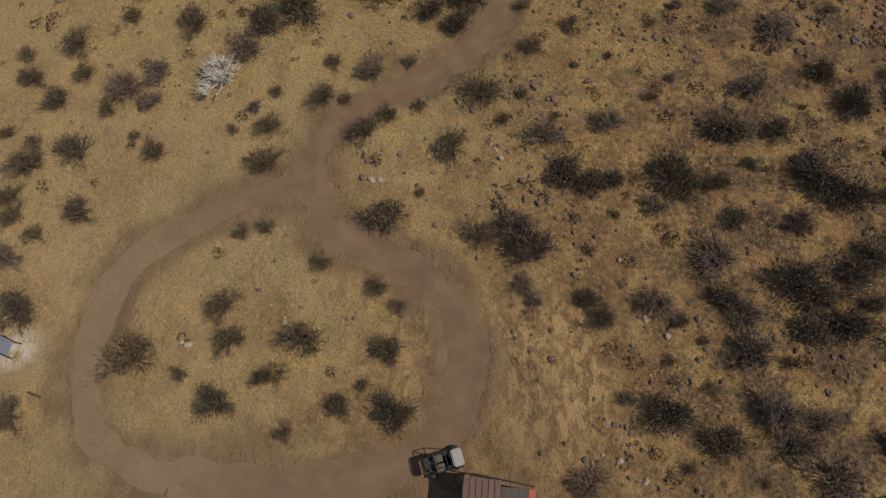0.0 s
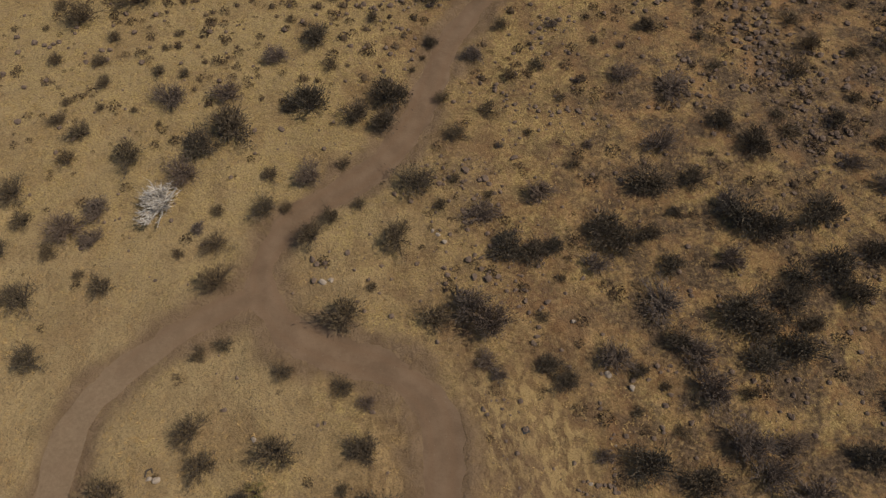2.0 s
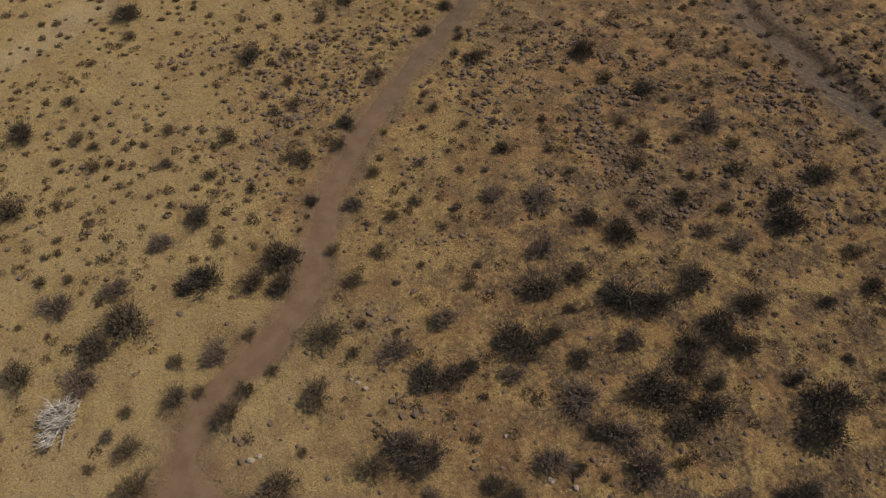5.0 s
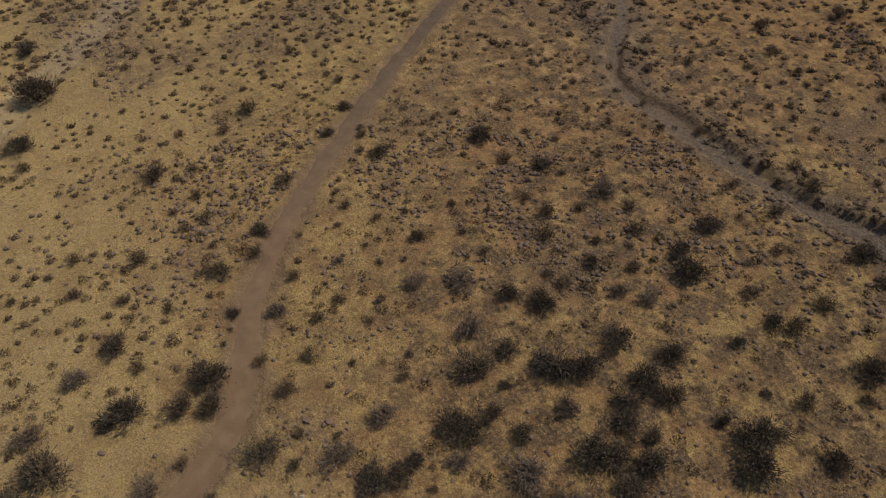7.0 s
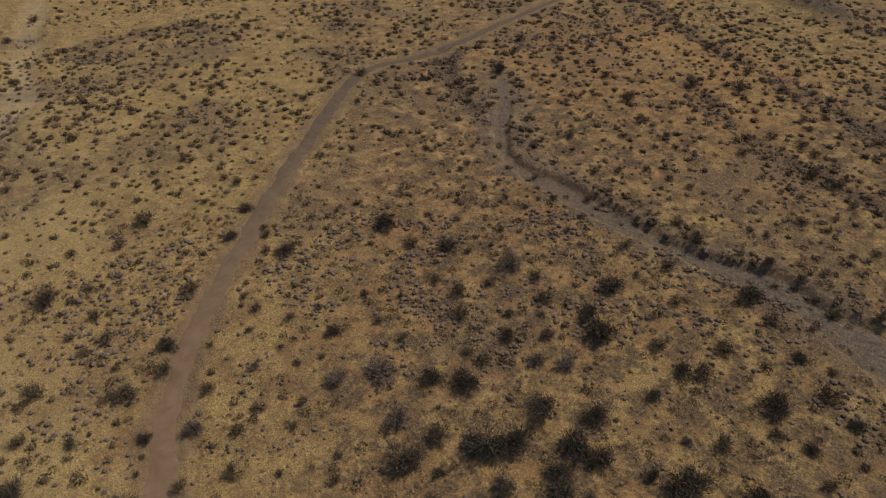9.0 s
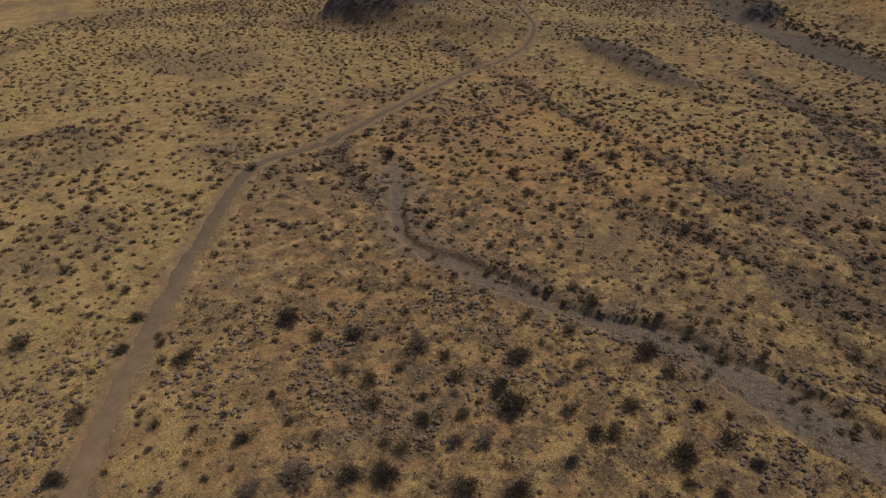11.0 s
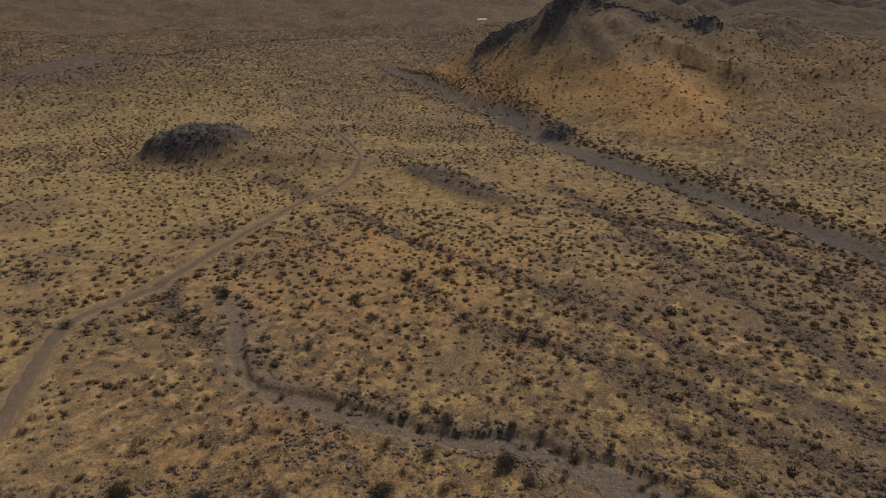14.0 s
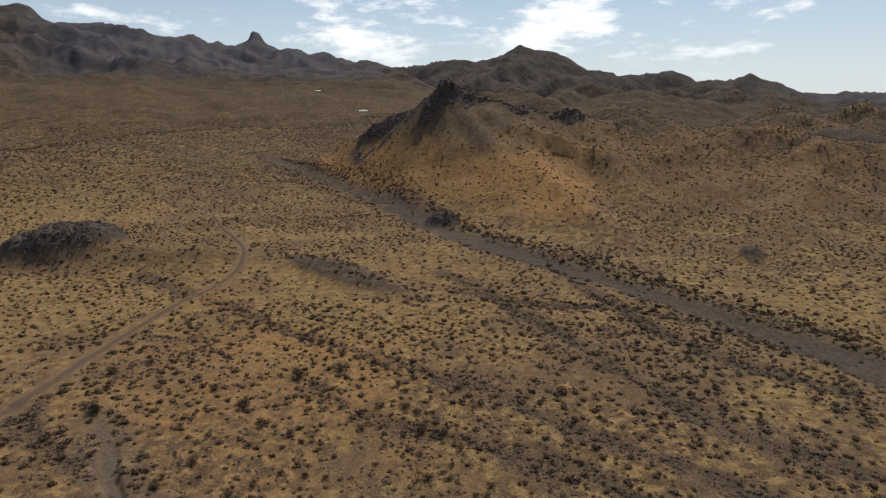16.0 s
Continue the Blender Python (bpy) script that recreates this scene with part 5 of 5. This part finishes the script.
def build_stones():
    rng = np.random.default_rng(31)
    forms = [rock_template(rng) for _ in range(8)]
    xs, ys = zip(sprinkle(rng, 110000, 4, 75, -45, 122), sprinkle(rng, 70000, 75, 185, -14, 122))
    x, y = np.concatenate(xs), np.concatenate(ys)
    z, kinds, road, wash, stony = land(x, y)
    r = np.hypot(x, y)
    knot = step(fbm(x, y, 5, 3, 87), -0.15, 0.30)
    keep = (road > 2.3) & (wash < 0.3 + 0.7 * (rng.uniform(0, 1, len(x)) < 0.05)) & (rng.uniform(0, 1, len(x)) < np.clip((0.25 + 0.75 * stony) * knot * step(x + 0.1 * y, -4, 12) * (0.44 + 0.16 * step(r, 40, 60)) + 0.02 + 0.5 * kinds["gully"], 0, 1)) & (kinds["track"] < 0.4)
    keep &= np.hypot(x - 3, y + 3) > 6
    keep &= (x > 16) | (y > 14) | (rng.uniform(0, 1, len(x)) < 0.45)
    size = (0.07 + 0.25 * rng.uniform(0, 1, len(x)) ** 2.2) * (0.82 + step(r, 38, 60) * 0.5 + step(r, 60, 150) * 0.5)
    plain = [rock_template(rng, True) for _ in range(8)]
    for name, some, shapes in (("stones", keep & (r < 75) & (size > 0.13), forms), ("small_stones", keep & (r < 75) & (size <= 0.13), plain), ("far_stones", keep & (r >= 75), plain)):
        strew(name, "brown volcanic stones strewn over the ground", "stones", STONE, shapes, x[some], y[some], z[some] + 0.32 * size[some], size[some], rng.uniform(0.7, 1.1, some.sum()), rng)
    # crags on the crest of the hill, on the dome and in the wash
    x, y = sprinkle(rng, 90000, 240, 560, 56, 100)
    more = [(192, 187, 15, 2600)]
    extra = [(cx + rng.normal(0, s, n), cy + rng.normal(0, s, n)) for cx, cy, s, n in more]
    x, y = np.concatenate([x] + [e[0] for e in extra]), np.concatenate([y] + [e[1] for e in extra])
    z, kinds, *_ = land(x, y)
    keep = (kinds["crag"] > 0.7) & (rng.uniform(0, 1, len(x)) < 0.9)
    size = 0.25 + (0.45 + 0.7 * step(np.hypot(x, y), 330, 360)) * rng.uniform(0, 1, len(x)) ** 2.5
    strew("crag_rocks", "dark broken rocks heaped on the hill crest and mounds", "rocks", CRAG, forms, x[keep], y[keep], z[keep], size[keep], rng.uniform(0.6, 1.0, keep.sum()), rng)


def build_grass():
    rng = np.random.default_rng(41)
    forms = [grass_template(rng, 6) for _ in range(8)]
    x, y = sprinkle(rng, 60000, 3, 75, -75, 130)
    z, kinds, road, wash, stony = land(x, y)
    keep = (road > 2.0) & (rng.uniform(0, 1, len(x)) < 0.36 + 0.9 * fbm(x, y, 5, 4, 89)) & (kinds["track"] < 0.5) & (np.hypot(x - 3, y + 3) > 6)
    size = 0.10 + 0.16 * rng.uniform(0, 1, len(x)) ** 2
    strew("dry_grass", "golden dry grass tufts on sandy soil", "grass", GRASS, forms, x[keep], y[keep], z[keep] - 0.01, size[keep], rng.uniform(0.7, 1.1, keep.sum()), rng)


build_scrub()
build_stones()
build_grass()


# ---- single stones, stone rows and litter round the loop ----
def stone_mesh(seed, detail=2):
    rng = np.random.default_rng(seed)
    bm = bmesh.new()
    bmesh.ops.create_icosphere(bm, subdivisions=detail, radius=1)
    cuts = [Vector(rng.normal(0, 1, 3)).normalized() for _ in range(7)]
    for v in bm.verts:
        p = v.co.copy()
        for cut in cuts:
            over = p.dot(cut) - 0.55
            if over > 0:
                p -= cut * over
        p *= 1 + 0.10 * noise.noise(v.co * 2.3 + Vector((seed, 0, 0)))
        v.co = Vector((p.x, p.y * 0.85, p.z * 0.62))
    mesh = bpy.data.meshes.new("stone")
    bm.to_mesh(mesh)
    bm.free()
    return mesh


def stone_set(material):
    out = []
    for seed in range(5):
        mesh = stone_mesh(seed + (50 if material is PALE_STONE else 0))
        mesh.materials.append(material)
        out.append(mesh)
    return out


BROWN_SET, PALE_SET = stone_set(STONE), stone_set(PALE_STONE)
BOULDERS = [(-7.9, 23.4, 0.34), (-7.5, 22.9, 0.33), (-6.9, 22.9, 0.26), (-5.1, 23.6, 0.3), (-7.8, 21.5, 0.32), (-9.4, 20.6, 0.16), (4.2, 22.1, 0.36),
            (5.1, 22.2, 0.26), (5.5, 20.3, 0.38), (4.4, 20.6, 0.34), (6.2, 20.5, 0.3), (7.5, 17.9, 0.22), (8.0, 18.3, 0.26), (8.2, 17.4, 0.24),
            (9.0, 17.5, 0.22), (9.7, 18.1, 0.3), (8.1, 15.0, 0.3), (8.5, 15.5, 0.26), (-14.0, 12.2, 0.28), (4.8, 30.5, 0.4), (6.4, 29.6, 0.5), (9.1, 31.6, 0.42)]
PALE_BOULDERS = [(-7.1, 21.3, 0.36), (-6.5, 21.4, 0.26), (2.0, 24.6, 0.24), (2.4, 23.9, 0.3), (1.6, 25.0, 0.2), (-18.5, 8.0, 0.24), (-18.0, 7.9, 0.32),
                 (-11.8, 10.0, 0.26), (11.1, 2.7, 0.26), (12.7, 1.6, 0.26), (13.0, 12.2, 0.32), (14.4, 11.0, 0.3), (11.3, 16.4, 0.28)]
rng = np.random.default_rng(61)
for places, meshes, words in ((BOULDERS, BROWN_SET, "weathered brown stone lying on dry soil"), (PALE_BOULDERS, PALE_SET, "pale weathered stone lying on dry soil")):
    for x, y, r in places:
        ob = new("boulder", meshes[int(rng.integers(5))])
        ob.matrix_basis = pose(x, y, height(x, y) + 0.28 * r, 0, 0, rng.uniform(0, 360)) @ Matrix.Diagonal((r, r * rng.uniform(0.8, 1.1), r, 1))
        tagged(ob, words, "stone", "loose stones round the loop")


def stone_row(points, gap, size):
    line = smooth_line(points, gap)
    x0, y0 = line[0]
    row = thing("stone_row", x0, y0, label="low row of loose brown stones edging a terrace", category="stone row", group="stone rows")
    for px, py in line:
        px, py = px + rng.normal(0, 0.07), py + rng.normal(0, 0.07)
        r = size * rng.uniform(0.65, 1.35)
        ob = new("stone", (PALE_SET if rng.uniform() < 0.12 else BROWN_SET)[int(rng.integers(5))])
        ob.parent = row
        ob.matrix_basis = pose(px - x0, py - y0, height(px, py) - height(x0, y0) + 0.3 * r, 0, 0, rng.uniform(0, 360)) @ Matrix.Diagonal((r, r, r, 1))


stone_row([(9.9, 5.3), (10.9, 4.9), (11.8, 4.75)], 0.26, 0.17)
stone_row([(9.5, 4.8), (10.6, 4.1), (11.6, 3.7)], 0.30, 0.13)
stone_row([(9.4, 3.5), (10.3, 2.9), (11.5, 2.1)], 0.32, 0.13)
stone_row([(12.4, 8.1), (12.1, 6.4), (11.9, 4.6), (11.7, 3.2), (11.6, 1.7)], 0.30, 0.16)

DARK_WOOD = plain_material("weathered_dark_wood", (0.060, 0.044, 0.033), 0.9, grime=0.3, scale=9.0)
BLACK_METAL = plain_material("black_metal", (0.022, 0.022, 0.023), 0.55, 0.2, grime=0.15)
GREY_METAL = plain_material("galvanised_sheet", (0.46, 0.47, 0.47), 0.42, 0.7, grime=0.3)
WHITE_PLASTIC = plain_material("dusty_white_plastic", (0.30, 0.29, 0.265), 0.5, grime=0.25)
RED_METAL = plain_material("faded_red_paint", (0.36, 0.075, 0.045), 0.55, grime=0.3)
RUBBER = plain_material("tyre_rubber", (0.030, 0.029, 0.028), 0.85, grime=0.35)
SEAT = plain_material("grey_seat_vinyl", (0.085, 0.075, 0.068), 0.6, grime=0.3)
BROWN_ROOF = plain_material("brown_roof_sheet", (0.125, 0.074, 0.056), 0.6, 0.1, grime=0.25, scale=2.0)
GREY_ROOF = plain_material("grey_brown_roof_sheet", (0.075, 0.058, 0.050), 0.7, grime=0.12, scale=2.0)
STUCCO = plain_material("tan_stucco", (0.38, 0.29, 0.20), 0.9, grime=0.3)


def plank(x, y, length, turn):
    ob = thing("weathered_plank", x, y, label="dark weathered plank lying on bare ground", category="plank", turn=turn)
    bm = bmesh.new()
    box(bm, (length, 0.16, 0.07), (0, 0, 0.05), bevel=0.012)
    part("board", bm, DARK_WOOD, ob)


plank(-27.4, 3.8, 1.0, -15)


def post_stub(x, y):
    ob = thing("dead_stump", x, y, label="dark dead stump beside a grey thicket", category="stump")
    bm = bmesh.new()
    rng = np.random.default_rng(3)
    a = Vector((0, -0.5, 0.1))
    for k in range(4):
        b = a + Vector((rng.normal(0, 0.04), 0.27, 0.12))
        tube(bm, a, b, 0.13 - 0.018 * k, 9, 0.115 - 0.018 * k)
        a = b
    tube(bm, (0, -0.1, 0.3), (0.3, 0.1, 0.5), 0.05, 7, 0.02)
    part("trunk", bm, DARK_WOOD, ob)


post_stub(3.0, 19.2)


def square_board(x, y):
    ob = thing("access_cover", x, y, turn=12, label="small dark square cover lying on gravel", category="cover")
    bm = bmesh.new()
    box(bm, (0.50, 0.44, 0.06), (0, 0, 0.05), bevel=0.01)
    part("plate", bm, BLACK_METAL, ob)
    bm = bmesh.new()
    box(bm, (0.12, 0.03, 0.03), (0, 0, 0.095), bevel=0.006)
    part("lifting_bar", bm, BLACK_METAL, ob)


square_board(6.6, 8.9)


def sheet_stand(x, y):
    """A tilted grey sheet on a frame of dark pipes, on pale sand."""
    ob = thing("metal_stand", x, y, turn=-18, label="tilted galvanised sheet on a dark pipe frame", category="stand")
    bm = bmesh.new()
    box(bm, (1.10, 1.00, 0.03), (0, 0, 0.62), pose(0, 0, 0, 14, 0, 0), 0.008)
    part("sheet", bm, GREY_METAL, ob, "dull galvanised sheet")
    for sx in (-0.6, 0.6):
        for sy in (-0.5, 0.5):
            bm = bmesh.new()
            tube(bm, (sx * 1.1, sy * 1.1, 0), (sx * 0.95, sy, 0.62 + sy * 0.25), 0.035)
            part("leg", bm, BLACK_METAL, ob)
    for sy in (-0.52, 0.52):
        bm = bmesh.new()
        tube(bm, (-1.05, sy, 0.6 + sy * 0.25), (0.75, sy, 0.6 + sy * 0.25), 0.035)
        part("rail", bm, BLACK_METAL, ob)
    bm = bmesh.new()
    tube(bm, (0.1, -0.85, 0.35), (-0.75, 0.75, 0.8), 0.03)
    part("brace", bm, BLACK_METAL, ob)


sheet_stand(-30.1, 6.75)


def bent_pipe(x, y):
    ob = thing("bent_branch", x, y, label="dark bent branch lying beside pale stones", category="branch")
    bm = bmesh.new()
    for a, b in (((-0.35, -0.1, 0.06), (-0.30, 0.32, 0.08)), ((-0.30, 0.32, 0.08), (0.02, 0.42, 0.08)), ((0.02, 0.42, 0.08), (0.10, 0.12, 0.06))):
        tube(bm, a, b, 0.06, 8, 0.05)
    part("limb", bm, DARK_WOOD, ob)


bent_pipe(-18.4, 8.25)


# ---- utility vehicle ----
def wheel(ob, x, y):
    bm = bmesh.new()
    ring = bmesh.ops.create_cone(bm, cap_ends=True, segments=24, radius1=0.31, radius2=0.31, depth=0.24, matrix=pose(x, y, 0.31, 90, 0, 0))
    edges = [e for e in {e for v in ring["verts"] for e in v.link_edges} if len(e.link_faces) == 2 and e.calc_face_angle() > 1]
    bmesh.ops.bevel(bm, geom=edges, offset=0.05, segments=3, affect="EDGES")
    tyre = part("tyre", bm, RUBBER, ob)
    bm = bmesh.new()
    side = 1 if y > 0 else -1
    tube(bm, (x, y + side * 0.105, 0.31), (x, y + side * 0.135, 0.31), 0.17, 16)
    part("rim", bm, GREY_METAL, tyre)


def utility_vehicle(x, y, turn):
    ob = thing("utility_vehicle", x, y, turn=turn, label="small open black utility vehicle with a white bonnet beside the house", category="vehicle")
    for wx in (-0.85, 0.90):
        for wy in (-0.58, 0.58):
            wheel(ob, wx, wy)
    bm = bmesh.new()
    box(bm, (2.35, 0.80, 0.22), (0, 0, 0.42), bevel=0.05)
    box(bm, (1.0, 1.20, 0.10), (-0.05, 0, 0.48), bevel=0.03)
    part("chassis", bm, BLACK_METAL, ob)
    bm = bmesh.new()
    box(bm, (0.72, 1.08, 0.26), (0.92, 0, 0.72), pose(0, 0, 0, 0, 6, 0), 0.08)
    bonnet = part("bonnet", bm, WHITE_PLASTIC, ob, "dusty white plastic bonnet")
    for k in (-0.24, 0.0, 0.24):
        bm = bmesh.new()
        box(bm, (0.58, 0.05, 0.03), (0.92, k, 0.855), pose(0, 0, 0, 0, 6, 0), 0.01)
        part("moulding", bm, WHITE_PLASTIC, bonnet)
    bm = bmesh.new()
    box(bm, (0.86, 1.15, 0.06), (-0.98, 0, 0.66), bevel=0.02)
    box(bm, (0.86, 0.05, 0.26), (-0.98, 0.56, 0.80), bevel=0.015)
    box(bm, (0.86, 0.05, 0.26), (-0.98, -0.56, 0.80), bevel=0.015)
    box(bm, (0.05, 1.15, 0.26), (-1.39, 0, 0.80), bevel=0.015)
    part("cargo_bed", bm, BLACK_METAL, ob)
    for sy in (-0.28, 0.28):
        bm = bmesh.new()
        box(bm, (0.48, 0.48, 0.14), (-0.20, sy, 0.62), bevel=0.05)
        box(bm, (0.13, 0.46, 0.50), (-0.46, sy, 0.90), pose(0, 0, 0, 0, -12, 0), 0.05)
        part("seat", bm, SEAT, ob, "grey vinyl seat")
    bm = bmesh.new()
    bmesh.ops.create_cone(bm, cap_ends=False, segments=20, radius1=0.17, radius2=0.17, depth=0.03, matrix=pose(0.34, 0.28, 0.98, 0, -50, 0))
    tube(bm, (0.34, 0.28, 0.98), (0.55, 0.28, 0.76), 0.025)
    part("steering_wheel", bm, BLACK_METAL, ob)
    for sy in (-0.58, 0.58):
        for a, b in (((0.55, sy, 0.6), (0.20, sy, 1.75)), ((0.20, sy, 1.75), (-0.52, sy, 1.75)), ((-0.52, sy, 1.75), (-0.62, sy, 0.6))):
            bm = bmesh.new()
            tube(bm, a, b, 0.03)
            part("roll_bar", bm, BLACK_METAL, ob)
    for sx in (0.20, -0.52):
        bm = bmesh.new()
        tube(bm, (sx, -0.58, 1.75), (sx, 0.58, 1.75), 0.03)
        part("cross_bar", bm, BLACK_METAL, ob)
    bm = bmesh.new()
    tube(bm, (-1.45, -0.45, 0.95), (-1.45, 0.45, 0.95), 0.03)
    tube(bm, (-1.45, 0.45, 0.95), (-1.40, 0.55, 0.70), 0.03)
    tube(bm, (-1.45, -0.45, 0.95), (-1.40, -0.55, 0.70), 0.03)
    part("rear_rack", bm, RED_METAL, ob, "faded red tube rack")


utility_vehicle(-0.15, 1.75, 22)


# ---- the house, of which the roof's end shows ----
def house():
    ob = thing("house", 3.2, -3.2, z=height(3.2, -3.2) - 0.05, label="low house with brown sheet roofing and tan walls", category="house")
    bm = bmesh.new()
    box(bm, (3.9, 7.6, 2.44), (-0.1, -0.05, 1.22), bevel=0.02)
    part("wall", bm, STUCCO, ob)
    for k in range(6):
        bm = bmesh.new()
        x = -2.07 + 0.375 * k + 0.19
        box(bm, (0.365, 8.0, 0.035), (x, 0.12, 2.60), bevel=0.006)
        box(bm, (0.045, 8.0, 0.075), (x - 0.16, 0.12, 2.63), bevel=0.01)
        part("roof_panel", bm, BROWN_ROOF, ob)
    for k in range(3):
        bm = bmesh.new()
        box(bm, (0.53, 7.6, 0.035), (0.475 + 0.535 * k, -0.05, 2.50), bevel=0.006)
        part("side_roof_panel", bm, GREY_ROOF, ob, "grey-brown flat roof sheet")
    bm = bmesh.new()
    box(bm, (0.42, 1.0, 0.10), (2.02, 3.24, 2.52), bevel=0.012)
    part("red_cap", bm, RED_METAL, ob, "faded red cap at the roof corner")
    bm = bmesh.new()
    box(bm, (1.6, 0.30, 0.05), (1.15, 2.86, 2.56), bevel=0.012)
    part("flashing", bm, WHITE_PLASTIC, ob, "white flashing strip")
    for y in (-3.75, 3.98):
        bm = bmesh.new()
        box(bm, (2.25, 0.04, 0.14), (-0.95, y + 0.02, 2.55), bevel=0.008)
        part("fascia", bm, DARK_WOOD, ob)
    bm = bmesh.new()
    tube(bm, (-1.6, 4.35, 2.62), (2.2, 3.9, 2.45), 0.045)
    tube(bm, (-1.6, 3.9, 2.5), (-1.6, 4.35, 2.62), 0.035)
    part("gutter_pipe", bm, BLACK_METAL, ob)


house()


# ---- houses far off on the plain ----
def far_house(azimuth, away, length, turn):
    x, y = away * math.sin(radians(azimuth)), away * math.cos(radians(azimuth))
    ob = thing("distant_house", x, y, z=height(x, y) - 0.6, turn=turn, label="small pale house standing alone on the desert plain", category="house", group="houses on the plain")
    bm = bmesh.new()
    box(bm, (length, 9.0, 4.2), (0, 0, 2.1), bevel=0.05)
    part("wall", bm, STUCCO, ob)
    bm = bmesh.new()
    for side in (-1, 1):
        box(bm, (length + 1.2, 5.6, 0.2), (0, side * 2.5, 4.85), pose(0, 0, 0, -side * 16, 0, 0))
    part("roof", bm, WHITE_ROOF, ob, "pale sheet roof")
    for k in range(3):
        bm = bmesh.new()
        box(bm, (1.4, 0.12, 1.2), ((k - 1) * length * 0.3, -4.53, 2.1), bevel=0.02)
        part("window", bm, BLACK_METAL, ob)


WHITE_ROOF = plain_material("pale_roof_sheet", (0.72, 0.71, 0.68), 0.5, grime=0.15, scale=0.5)
far_house(69.8, 1240, 15, -70)
far_house(66.0, 1700, 14, -50)
far_house(84.3, 640, 16, -80)
far_house(75.2, 1500, 22, -60)
